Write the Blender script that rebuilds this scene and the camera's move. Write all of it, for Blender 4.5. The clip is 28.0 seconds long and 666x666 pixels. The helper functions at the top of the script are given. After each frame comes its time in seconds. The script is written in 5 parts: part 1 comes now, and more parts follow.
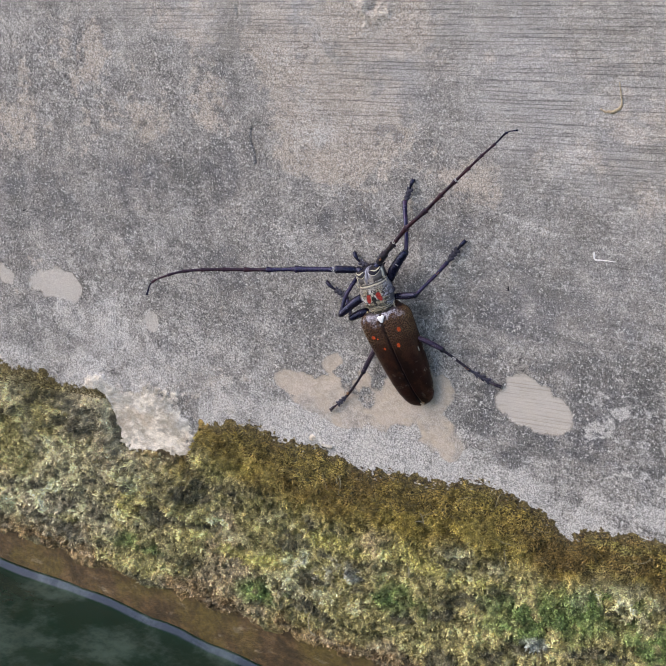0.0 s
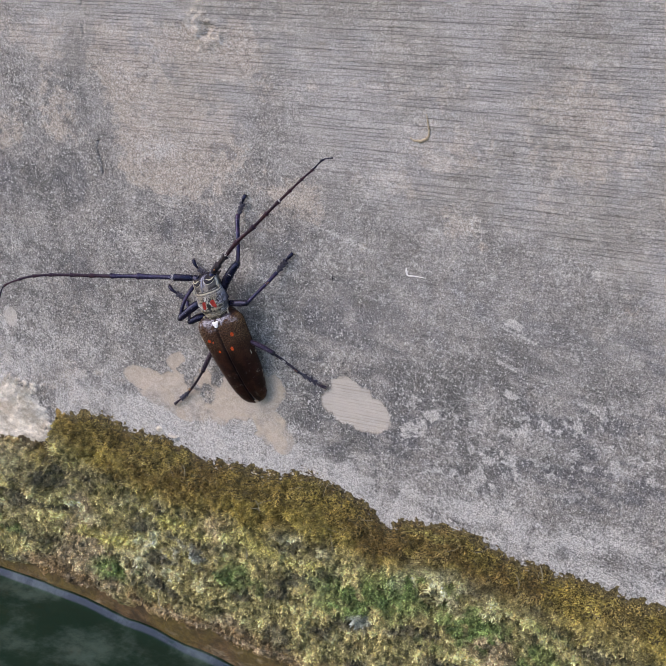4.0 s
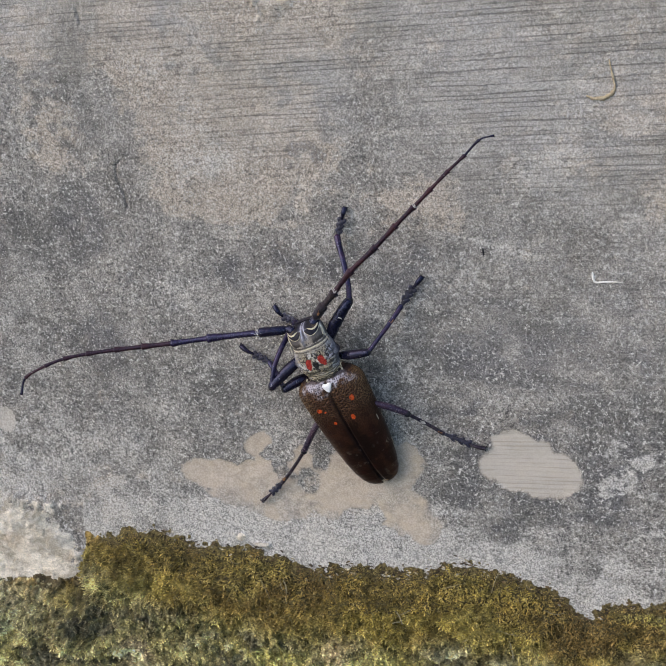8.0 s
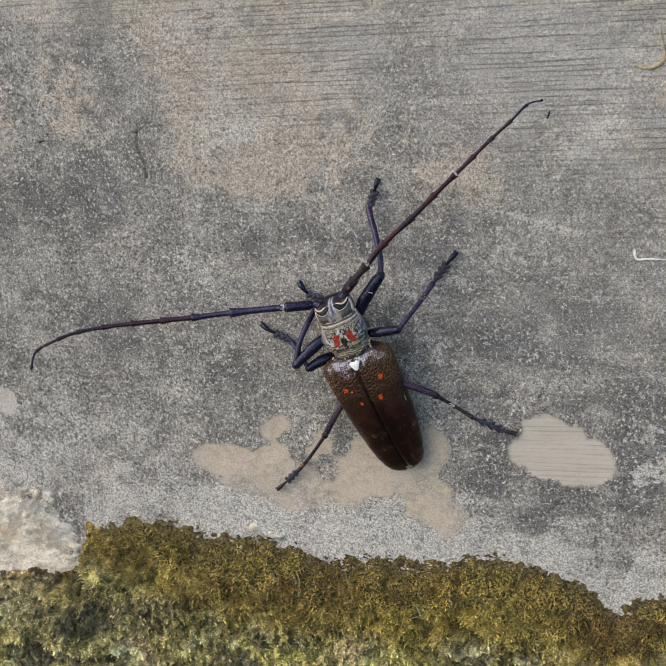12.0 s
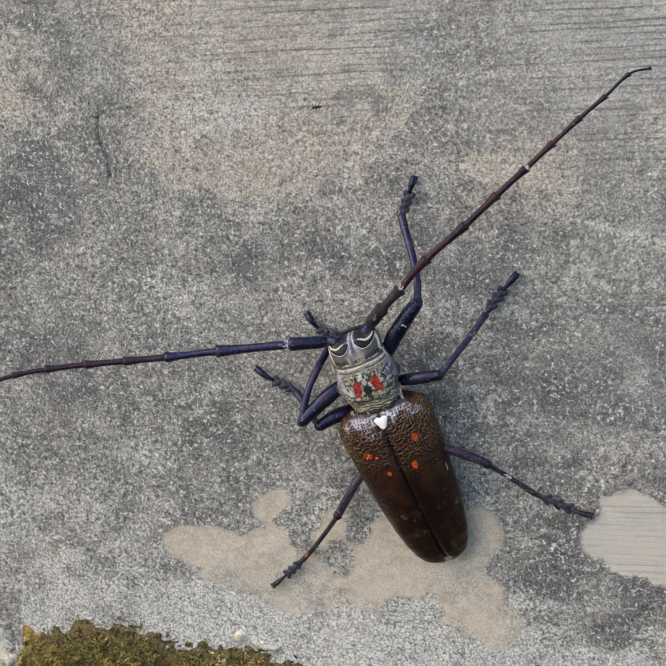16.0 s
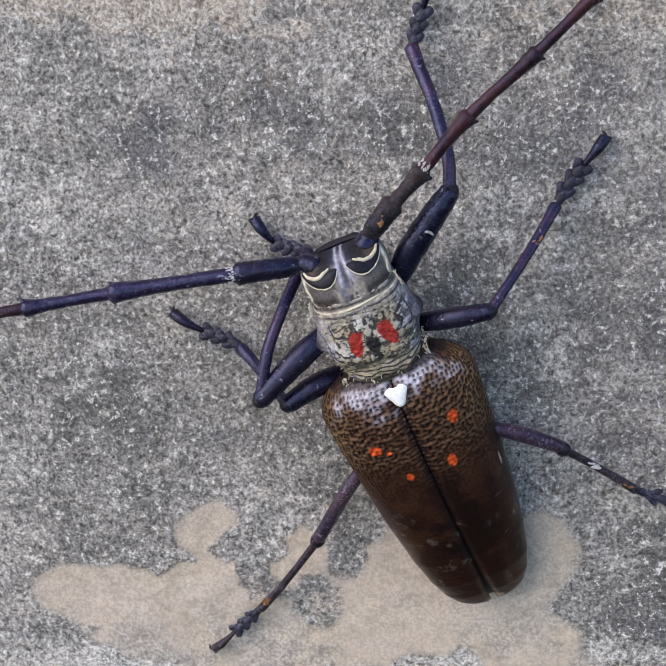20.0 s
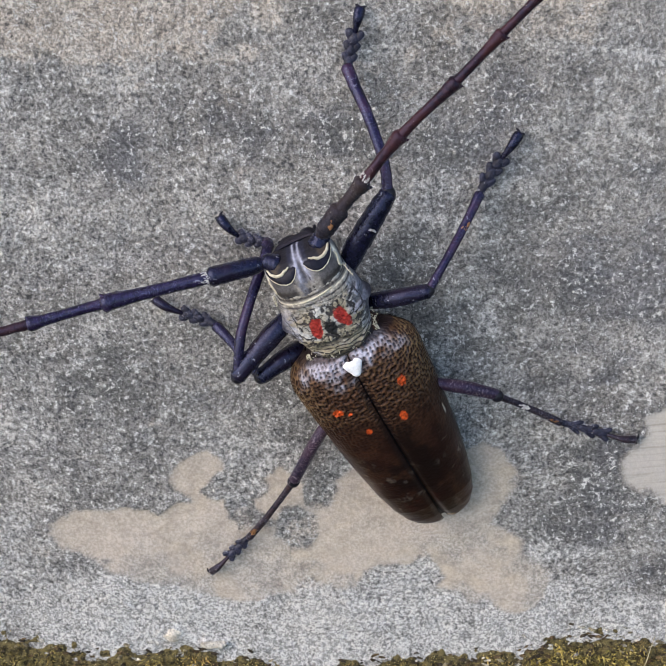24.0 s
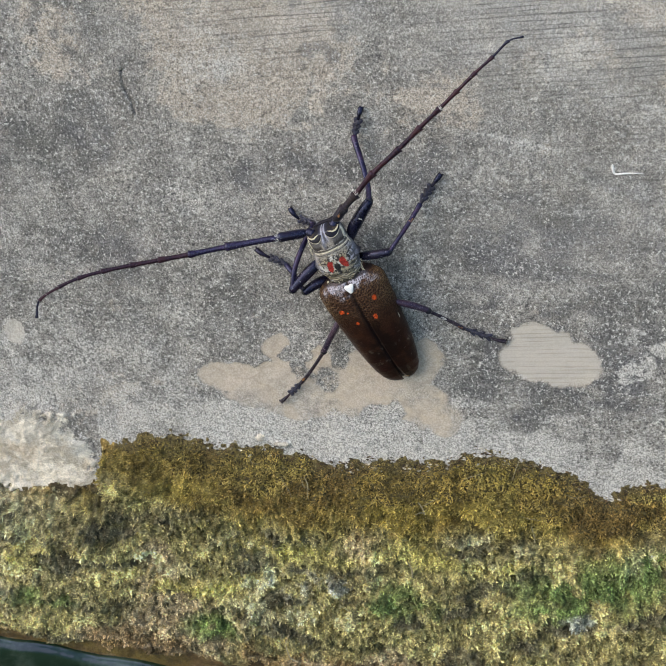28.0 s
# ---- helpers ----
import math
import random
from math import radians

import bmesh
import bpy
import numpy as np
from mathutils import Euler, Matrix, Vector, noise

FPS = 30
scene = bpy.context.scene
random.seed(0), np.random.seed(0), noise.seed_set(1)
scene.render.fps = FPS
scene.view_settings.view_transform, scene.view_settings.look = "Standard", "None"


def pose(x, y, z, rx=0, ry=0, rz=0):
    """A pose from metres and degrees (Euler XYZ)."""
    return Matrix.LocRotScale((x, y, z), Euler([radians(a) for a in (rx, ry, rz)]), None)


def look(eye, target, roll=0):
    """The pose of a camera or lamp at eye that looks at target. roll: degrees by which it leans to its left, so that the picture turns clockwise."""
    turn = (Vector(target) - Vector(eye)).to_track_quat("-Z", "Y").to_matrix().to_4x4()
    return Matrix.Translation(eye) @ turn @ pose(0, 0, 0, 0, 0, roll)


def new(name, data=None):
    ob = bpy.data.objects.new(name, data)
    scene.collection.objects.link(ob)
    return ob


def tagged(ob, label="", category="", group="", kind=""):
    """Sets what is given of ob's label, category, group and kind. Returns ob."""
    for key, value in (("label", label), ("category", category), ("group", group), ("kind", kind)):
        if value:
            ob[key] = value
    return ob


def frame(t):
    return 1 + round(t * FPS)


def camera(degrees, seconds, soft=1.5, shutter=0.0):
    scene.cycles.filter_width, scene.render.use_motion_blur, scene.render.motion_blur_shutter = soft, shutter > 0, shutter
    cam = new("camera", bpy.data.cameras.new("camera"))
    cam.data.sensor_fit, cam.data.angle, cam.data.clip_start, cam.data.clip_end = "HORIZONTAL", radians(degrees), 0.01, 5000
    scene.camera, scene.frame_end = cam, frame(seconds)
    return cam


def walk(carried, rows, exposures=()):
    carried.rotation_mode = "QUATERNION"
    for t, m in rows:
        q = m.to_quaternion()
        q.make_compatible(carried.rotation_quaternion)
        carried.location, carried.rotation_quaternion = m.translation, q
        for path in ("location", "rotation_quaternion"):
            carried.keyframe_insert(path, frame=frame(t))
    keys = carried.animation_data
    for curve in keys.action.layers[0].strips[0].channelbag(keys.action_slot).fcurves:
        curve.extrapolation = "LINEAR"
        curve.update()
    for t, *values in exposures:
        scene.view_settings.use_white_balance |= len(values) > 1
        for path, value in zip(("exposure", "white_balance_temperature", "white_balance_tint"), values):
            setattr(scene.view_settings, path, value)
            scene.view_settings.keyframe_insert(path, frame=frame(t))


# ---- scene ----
MM = 0.001

# ---- camera ----
PATH = [
    (0, (0.23417, -0.40688, 0.13132), (0.08316, -0.15888, 0.05586), -0.98),
    (0.5, (0.23938, -0.41121, 0.14525), (0.08858, -0.16360, 0.06811), -1.36),
    (1, (0.23473, -0.41191, 0.14886), (0.08625, -0.16382, 0.06883), -1.68),
    (1.5, (0.22834, -0.40376, 0.13974), (0.07894, -0.15601, 0.06038), -1.23),
    (2, (0.22247, -0.40520, 0.13999), (0.07780, -0.15438, 0.06149), -0.47),
    (2.5, (0.22664, -0.40271, 0.13632), (0.08362, -0.15024, 0.06015), 0.06),
    (3, (0.23817, -0.40605, 0.14323), (0.09658, -0.15281, 0.06692), 0.17),
    (3.5, (0.26003, -0.42651, 0.16285), (0.12326, -0.17433, 0.07511), 0.06),
    (4, (0.27825, -0.41181, 0.16756), (0.14055, -0.16138, 0.07631), -0.12),
    (4.5, (0.27336, -0.39489, 0.17164), (0.13318, -0.14678, 0.07788), -1.14),
    (6.5, (0.18871, -0.35235, 0.15103), (0.06947, -0.09468, 0.05414), -3.74),
    (7, (0.16756, -0.35435, 0.15041), (0.06170, -0.08688, 0.06527), -4.40),
    (7.5, (0.14976, -0.34721, 0.14877), (0.05339, -0.07692, 0.06128), -5.65),
    (8, (0.13320, -0.33879, 0.13964), (0.03594, -0.06909, 0.05130), -6.11),
    (8.5, (0.11664, -0.35029, 0.13616), (0.02292, -0.07832, 0.05101), -5.59),
    (9, (0.11342, -0.34865, 0.13108), (0.02149, -0.07588, 0.04657), -5.35),
    (9.5, (0.11018, -0.34474, 0.12220), (0.02076, -0.07099, 0.03812), -4.89),
    (10, (0.10803, -0.34232, 0.12087), (0.02155, -0.06736, 0.03770), -4.51),
    (10.5, (0.11010, -0.33947, 0.11951), (0.02196, -0.06556, 0.03462), -4.55),
    (11, (0.11218, -0.33773, 0.11727), (0.02500, -0.06124, 0.04009), -4.21),
    (11.5, (0.10920, -0.34001, 0.12113), (0.02521, -0.06303, 0.04224), -4.11),
    (13.5, (0.10315, -0.33570, 0.09430), (0.01554, -0.05691, 0.02650), -3.67),
    (14, (0.09550, -0.33650, 0.09275), (0.00914, -0.05764, 0.02361), -3.53),
    (14.5, (0.08965, -0.33298, 0.08753), (0.00523, -0.05402, 0.01644), -3.16),
    (15, (0.08628, -0.30908, 0.08659), (-0.00008, -0.03097, 0.01450), -3.13),
    (15.5, (0.07935, -0.29500, 0.09333), (-0.00320, -0.01461, 0.02578), -2.96),
    (16, (0.07352, -0.26351, 0.08881), (-0.00479, 0.01969, 0.02823), -3.04),
    (16.5, (0.05373, -0.25165, 0.08599), (-0.02449, 0.03093, 0.02251), -3.30),
    (17, (0.04107, -0.22373, 0.06650), (-0.03384, 0.05940, 0.00150), -3.33),
    (17.5, (0.03082, -0.19979, 0.06672), (-0.03123, 0.08726, 0.00549), -3.30),
    (18, (0.02591, -0.18565, 0.06384), (-0.03261, 0.10181, 0.00109), -3.74),
    (18.5, (0.02259, -0.17514, 0.05891), (-0.02714, 0.11552, 0.00375), -3.03),
    (19, (0.02286, -0.17205, 0.06692), (-0.02337, 0.11589, -0.00344), -3.89),
    (19.5, (0.02859, -0.16934, 0.06741), (-0.01561, 0.11550, -0.01574), -4.05),
    (20, (0.02887, -0.16387, 0.07096), (-0.01412, 0.12057, -0.01417), -4.47),
    (20.5, (0.02559, -0.16602, 0.06892), (-0.01586, 0.11807, -0.01812), -4.67),
    (21, (0.02943, -0.16635, 0.07106), (-0.01011, 0.11539, -0.02414), -5.36),
    (21.5, (0.03187, -0.16978, 0.07718), (-0.00800, 0.10812, -0.02857), -6.23),
    (23.5, (0.03280, -0.17427, 0.10223), (-0.00301, 0.09743, -0.01983), -7.77),
    (24, (0.03314, -0.18188, 0.09982), (-0.00303, 0.08946, -0.02292), -8.00),
    (24.5, (0.03306, -0.18738, 0.11036), (-0.00717, 0.08416, -0.01065), -8.55),
    (25, (0.03758, -0.19746, 0.10966), (-0.00312, 0.07519, -0.00869), -8.13),
    (25.5, (0.04250, -0.21369, 0.11460), (0.00021, 0.05885, -0.00344), -7.74),
    (26, (0.05279, -0.23785, 0.12647), (0.00266, 0.03285, 0.00727), -7.83),
    (26.5, (0.06265, -0.25509, 0.13783), (0.00910, 0.01538, 0.01960), -7.35),
    (27, (0.07921, -0.28925, 0.14455), (0.01596, -0.02068, 0.02678), -7.42),
    (27.5, (0.09159, -0.32949, 0.14867), (0.01852, -0.06260, 0.03279), -7.41),
    (28, (0.10717, -0.34479, 0.15051), (0.02693, -0.07977, 0.03507), -7.59),
]
cam = camera(26.0, 28.0, soft=1.1)
EXPOSURES = [(0, 1.28, 7500, 19), (2, 1.17, 7500, 18), (3, 1.19, 7450, 20), (4.5, 1.23, 7350, 21), (7, 1.19, 7700, 16), (8, 1.1, 7600, 15), (10, 1.11, 7700, 15), (14, 1.1, 8200, 10),
             (15, 1.23, 8000, 11), (17, 1.24, 7600, 12), (18.5, 1.31, 7300, 14), (20, 1.35, 7300, 17), (24, 1.33, 7300, 15), (26, 1.33, 7600, 13), (28, 1.26, 7700, 10)]
walk(cam, [(t, look(eye, target, roll)) for t, eye, target, roll in PATH], EXPOSURES)

# ---- light: open shade under a bright sky ----
world = bpy.data.worlds.new("sky")
scene.world = world
world.use_nodes = True
wn = world.node_tree.nodes
sky = wn.new("ShaderNodeTexSky")
sky.sky_type = "NISHITA"
sky.sun_disc = False
sky.sun_elevation = radians(34)
sky.sun_rotation = radians(235)
sky.altitude = 0
sky.dust_density = 0.4
sky.ozone_density = 3.0
wn["Background"].inputs["Strength"].default_value = 0.15
world.node_tree.links.new(sky.outputs[0], wn["Background"].inputs["Color"])
sun = new("sun", bpy.data.lights.new("sun", "SUN"))
sun.data.energy = 1.0
sun.data.angle = radians(52)
sun.data.color = (1.0, 0.88, 0.74)
sun.matrix_basis = look((-0.62, -0.60, 0.66), (0, 0, 0))


# ---- noise on arrays ----
def lattice(ix, iz, seed):
    h = (ix.astype(np.int64) * 374761393 + iz.astype(np.int64) * 668265263 + seed * 974634777) & 0xFFFFFFFF
    h = ((h ^ (h >> 13)) * 1274126177) & 0xFFFFFFFF
    h = ((h ^ (h >> 16)) * 2246822519) & 0xFFFFFFFF
    return ((h ^ (h >> 15)) & 0xFFFFFF) / float(0xFFFFFF)


def vnoise(x, z, seed=0):
    ix, iz = np.floor(x), np.floor(z)
    fx, fz = x - ix, z - iz
    fx, fz = fx * fx * (3 - 2 * fx), fz * fz * (3 - 2 * fz)
    a, b = lattice(ix, iz, seed), lattice(ix + 1, iz, seed)
    c, d = lattice(ix, iz + 1, seed), lattice(ix + 1, iz + 1, seed)
    return (a + (b - a) * fx) * (1 - fz) + (c + (d - c) * fx) * fz


def fbm(x, z, size, octaves=4, seed=0, gain=0.55):
    """Noise from 0 to 1 whose largest features are size wide."""
    out, amp, total, f = 0.0, 1.0, 0.0, 1.0 / size
    for k in range(octaves):
        out = out + amp * vnoise(x * f + 17.3 * k, z * f - 9.1 * k, seed + 31 * k)
        total, amp, f = total + amp, amp * gain, f * 2.03
    return out / total


def step(lo, hi, v):
    v = np.clip((v - lo) / (hi - lo), 0, 1)
    return v * v * (3 - 2 * v)


def blobs(x, z, some):
    """Union of ellipses (x, z, half width, half height): about 1 inside, 0 outside."""
    out = np.full(np.shape(x), -9.0)
    for cx, cz, rx, rz in some:
        near = (np.abs(x - cx) < rx * 2.6) & (np.abs(z - cz) < rz * 2.6)
        d = 1 - np.hypot((x[near] - cx) / rx, (z[near] - cz) / rz)
        out[near] = np.maximum(out[near], d)
    return out


# ---- materials ----
def material(name):
    m = bpy.data.materials.new(name)
    m.use_nodes = True
    return m, m.node_tree.nodes, m.node_tree.links, m.node_tree.nodes["Principled BSDF"]


def noise_node(nt, scale, detail=4.0, rough=0.6, stretch=None):
    n = nt.nodes.new("ShaderNodeTexNoise")
    n.inputs["Scale"].default_value, n.inputs["Detail"].default_value, n.inputs["Roughness"].default_value = scale, detail, rough
    co = nt.nodes.new("ShaderNodeTexCoord")
    mp = nt.nodes.new("ShaderNodeMapping")
    mp.inputs["Scale"].default_value = stretch or (1, 1, 1)
    shift = (0.37 + 0.11 * (len(nt.nodes) % 7)) * (300.0 if stretch and scale == 1 else 1.0)
    mp.inputs["Location"].default_value = (shift, 0.7 * shift, -1.3 * shift)
    nt.links.new(co.outputs["Object"], mp.inputs["Vector"])
    nt.links.new(mp.outputs[0], n.inputs["Vector"])
    return n.outputs["Fac"]


def ramp(nt, value, lo, hi, to_lo=0.0, to_hi=1.0):
    r = nt.nodes.new("ShaderNodeMapRange")
    r.interpolation_type = "SMOOTHSTEP"
    nt.links.new(value, r.inputs["Value"])
    for k, v in zip(("From Min", "From Max", "To Min", "To Max"), (lo, hi, to_lo, to_hi)):
        r.inputs[k].default_value = v
    return r.outputs["Result"]


def calc(nt, op, a, b):
    m = nt.nodes.new("ShaderNodeMath")
    m.operation = op
    for n, v in enumerate((a, b)):
        if isinstance(v, (int, float)):
            m.inputs[n].default_value = v
        else:
            nt.links.new(v, m.inputs[n])
    return m.outputs[0]


def blend(nt, fac, a, b, kind="MIX"):
    m = nt.nodes.new("ShaderNodeMix")
    m.data_type, m.blend_type = "RGBA", kind
    for slot, v in ((0, fac), (6, a), (7, b)):
        if isinstance(v, (int, float)):
            m.inputs[slot].default_value = v
        elif isinstance(v, tuple):
            m.inputs[slot].default_value = (*v, 1)
        else:
            nt.links.new(v, m.inputs[slot])
    return m.outputs[2]


def channels(nt, name):
    a = nt.nodes.new("ShaderNodeAttribute")
    a.attribute_name = name
    s = nt.nodes.new("ShaderNodeSeparateColor")
    nt.links.new(a.outputs["Color"], s.inputs[0])
    return s.outputs[0], s.outputs[1], s.outputs[2], a.outputs["Alpha"]


def bump(nt, height, bsdf, distance, strength=1.0):
    b = nt.nodes.new("ShaderNodeBump")
    b.inputs["Distance"].default_value, b.inputs["Strength"].default_value = distance, strength
    nt.links.new(height, b.inputs["Height"])
    nt.links.new(b.outputs[0], bsdf.inputs["Normal"])


def dither(nt, mask, grain, spread):
    """A soft mask broken up by grain into specks."""
    v = calc(nt, "ADD", mask, calc(nt, "MULTIPLY", calc(nt, "SUBTRACT", grain, 0.5), spread))
    return ramp(nt, v, 0.42, 0.58)


def wall_material():
    m, nodes, links, bsdf = material("weathered_cement_render")
    nt = m.node_tree
    tan, dark, warm, pale = channels(nt, "stain_shade")
    moss, wet, white, brush = channels(nt, "growth")
    fine = noise_node(nt, 2300, 3, 0.7)
    grit = noise_node(nt, 1200, 4, 0.74)
    sand = noise_node(nt, 520, 5, 0.7, (1, 1, 1.35))
    blotch = noise_node(nt, 170, 6, 0.66, (0.8, 1, 1.2))
    broad = noise_node(nt, 30, 5, 0.6)
    bare = calc(nt, "SUBTRACT", 1.0, tan)
    base = blend(nt, ramp(nt, blotch, 0.34, 0.66), (0.225, 0.218, 0.208), (0.345, 0.328, 0.303))
    base = blend(nt, 1.0, base, ramp(nt, sand, 0.36, 0.64, 0.72, 1.28), "MULTIPLY")
    drips = noise_node(nt, 1, 4, 0.65, (140, 140, 46))
    base = blend(nt, 1.0, base, ramp(nt, drips, 0.36, 0.64, 0.82, 1.18), "MULTIPLY")
    wisps = noise_node(nt, 1, 5, 0.7, (42, 200, 420))
    base = blend(nt, ramp(nt, wisps, 0.52, 0.68, 0.0, 0.55), base, (0.43, 0.405, 0.365))
    base = blend(nt, ramp(nt, broad, 0.38, 0.62, 0, 0.55), base, (0.27, 0.25, 0.225))
    base = blend(nt, 1.0, base, ramp(nt, noise_node(nt, 75, 4, 0.6), 0.36, 0.64, 0.84, 1.18), "MULTIPLY")
    base = blend(nt, calc(nt, "MULTIPLY", ramp(nt, calc(nt, "ADD", warm, calc(nt, "MULTIPLY", calc(nt, "SUBTRACT", sand, 0.5), 0.9)), 0.25, 0.75), 0.80), base, blend(nt, ramp(nt, sand, 0.36, 0.64), (0.420, 0.358, 0.298), (0.550, 0.482, 0.410)))
    base = blend(nt, calc(nt, "MULTIPLY", ramp(nt, calc(nt, "ADD", dark, calc(nt, "MULTIPLY", calc(nt, "SUBTRACT", grit, 0.5), 2.4)), 0.28, 0.80), 0.74), base, blend(nt, ramp(nt, broad, 0.42, 0.58), (0.112, 0.112, 0.106), (0.108, 0.110, 0.120)))
    base = blend(nt, calc(nt, "MULTIPLY", ramp(nt, calc(nt, "ADD", pale, calc(nt, "MULTIPLY", calc(nt, "SUBTRACT", grit, 0.5), 1.5)), 0.22, 0.82), 0.85), base, (0.56, 0.541, 0.508))
    streak = noise_node(nt, 1, 4, 0.72, (40, 200, 640))
    wave = nodes.new("ShaderNodeTexWave")
    wave.bands_direction = "Z"
    for slot, value in (("Scale", 1.0), ("Distortion", 5.0), ("Detail", 4.0), ("Detail Scale", 1.0), ("Detail Roughness", 0.65)):
        wave.inputs[slot].default_value = value
    comb = nodes.new("ShaderNodeMapping")
    comb.inputs["Scale"].default_value, comb.inputs["Location"].default_value = (26, 200, 270), (31, 17, 53)
    links.new(nodes.new("ShaderNodeTexCoord").outputs["Object"], comb.inputs["Vector"])
    links.new(comb.outputs[0], wave.inputs["Vector"])
    groove = calc(nt, "MULTIPLY", ramp(nt, wave.outputs["Fac"], 0.34, 0.06), ramp(nt, streak, 0.58, 0.42, 0.10, 0.46))
    line = calc(nt, "MULTIPLY", calc(nt, "SUBTRACT", 1.04, groove), ramp(nt, streak, 0.36, 0.56, 0.88, 1.06))
    chips = noise_node(nt, 250, 7, 0.78, (0.85, 1, 1.15))
    worn = calc(nt, "MULTIPLY", bare, calc(nt, "SUBTRACT", 1.0, calc(nt, "MULTIPLY", brush, 0.4)))
    base = blend(nt, calc(nt, "MULTIPLY", ramp(nt, chips, 0.555, 0.60, 0, 0.42), worn), base, (0.50, 0.478, 0.44))
    base = blend(nt, calc(nt, "MULTIPLY", ramp(nt, chips, 0.44, 0.395, 0, 0.50), worn), base, (0.135, 0.132, 0.126))
    salt = ramp(nt, grit, 0.558, 0.610, 0.0, 0.90)
    pepper = ramp(nt, grit, 0.45, 0.38, 0.0, 0.85)
    calm = calc(nt, "SUBTRACT", 1.0, calc(nt, "MAXIMUM", calc(nt, "MAXIMUM", calc(nt, "MULTIPLY", brush, 0.50), calc(nt, "MULTIPLY", pale, 0.4)), calc(nt, "MULTIPLY", warm, 0.30)))
    salt, pepper = calc(nt, "MULTIPLY", salt, calm), calc(nt, "MULTIPLY", pepper, calm)
    base = blend(nt, calc(nt, "MULTIPLY", salt, bare), base, (0.60, 0.585, 0.555))
    base = blend(nt, calc(nt, "MULTIPLY", pepper, bare), base, (0.075, 0.076, 0.078))
    even = blend(nt, ramp(nt, broad, 0.40, 0.60), (0.370, 0.344, 0.305), (0.458, 0.443, 0.424))
    even = blend(nt, ramp(nt, blotch, 0.50, 0.66, 0, 0.30), even, (0.27, 0.252, 0.230))
    base = blend(nt, calc(nt, "MULTIPLY", calc(nt, "SUBTRACT", brush, calc(nt, "MULTIPLY", warm, 0.4)), 0.66), base, even)
    sandy = blend(nt, ramp(nt, sand, 0.3, 0.7), (0.39, 0.330, 0.268), (0.52, 0.452, 0.378))
    sandy = blend(nt, ramp(nt, noise_node(nt, 90, 4, 0.6), 0.45, 0.62, 0, 0.75), sandy, (0.50, 0.425, 0.358))
    sandy = blend(nt, ramp(nt, blotch, 0.45, 0.7, 0, 0.5), sandy, (0.50, 0.41, 0.30))
    sandy = blend(nt, calc(nt, "MULTIPLY", pale, 0.85), sandy, (0.47, 0.447, 0.41))
    base = blend(nt, tan, base, sandy)
    base = blend(nt, 1.0, base, blend(nt, brush, (1, 1, 1), line), "MULTIPLY")
    plaster = blend(nt, ramp(nt, blotch, 0.4, 0.6), (0.42, 0.375, 0.305), (0.80, 0.725, 0.61))
    plaster = blend(nt, ramp(nt, broad, 0.48, 0.62, 0, 0.45), plaster, (0.46, 0.48, 0.47))
    plaster = blend(nt, ramp(nt, noise_node(nt, 60, 3), 0.55, 0.68, 0, 0.6), plaster, (0.58, 0.475, 0.36))
    base = blend(nt, dither(nt, white, sand, 0.7), base, plaster)
    speck = ramp(nt, fine, 0.38, 0.62, 0.58, 1.43)
    shade = blend(nt, calc(nt, "SUBTRACT", calc(nt, "SUBTRACT", 1.0, calc(nt, "MAXIMUM", calc(nt, "MULTIPLY", brush, 0.50), calc(nt, "MULTIPLY", warm, 0.15))), calc(nt, "MULTIPLY", calc(nt, "MAXIMUM", calc(nt, "MULTIPLY", tan, 0.85), calc(nt, "MULTIPLY", white, 0.7)), 0.8)), (1, 1, 1), speck)
    base = blend(nt, 1.0, base, shade, "MULTIPLY")
    humus = blend(nt, ramp(nt, grit, 0.38, 0.62), (0.035, 0.028, 0.012), (0.20, 0.155, 0.065))
    base = blend(nt, dither(nt, moss, sand, 0.9), base, humus)
    slime = blend(nt, ramp(nt, blotch, 0.35, 0.65), (0.05, 0.030, 0.011), (0.15, 0.09, 0.038))
    slime = blend(nt, ramp(nt, noise_node(nt, 45, 4, 0.6), 0.44, 0.60, 0, 0.8), slime, (0.12, 0.085, 0.020))
    slime = blend(nt, ramp(nt, noise_node(nt, 1, 5, 0.7, (110, 200, 260)), 0.57, 0.70, 0, 0.7), slime, (0.30, 0.235, 0.15))
    slime = blend(nt, 1.0, slime, ramp(nt, sand, 0.36, 0.64, 0.66, 1.34), "MULTIPLY")
    base = blend(nt, dither(nt, wet, sand, 0.4), base, slime)
    base = blend(nt, 1.0, base, (0.94, 0.94, 0.94), "MULTIPLY")
    links.new(base, bsdf.inputs["Base Color"])
    links.new(calc(nt, "SUBTRACT", 0.92, calc(nt, "MULTIPLY", wet, 0.5)), bsdf.inputs["Roughness"])
    bsdf.inputs["Specular IOR Level"].default_value = 0.3
    h = calc(nt, "ADD", calc(nt, "ADD", calc(nt, "MULTIPLY", fine, 0.5), grit), sand)
    bump(nt, calc(nt, "MULTIPLY", calc(nt, "SUBTRACT", h, 1.25), calc(nt, "SUBTRACT", 1.0, calc(nt, "MULTIPLY", tan, 0.8))), bsdf, 0.0007, 0.75)
    return m


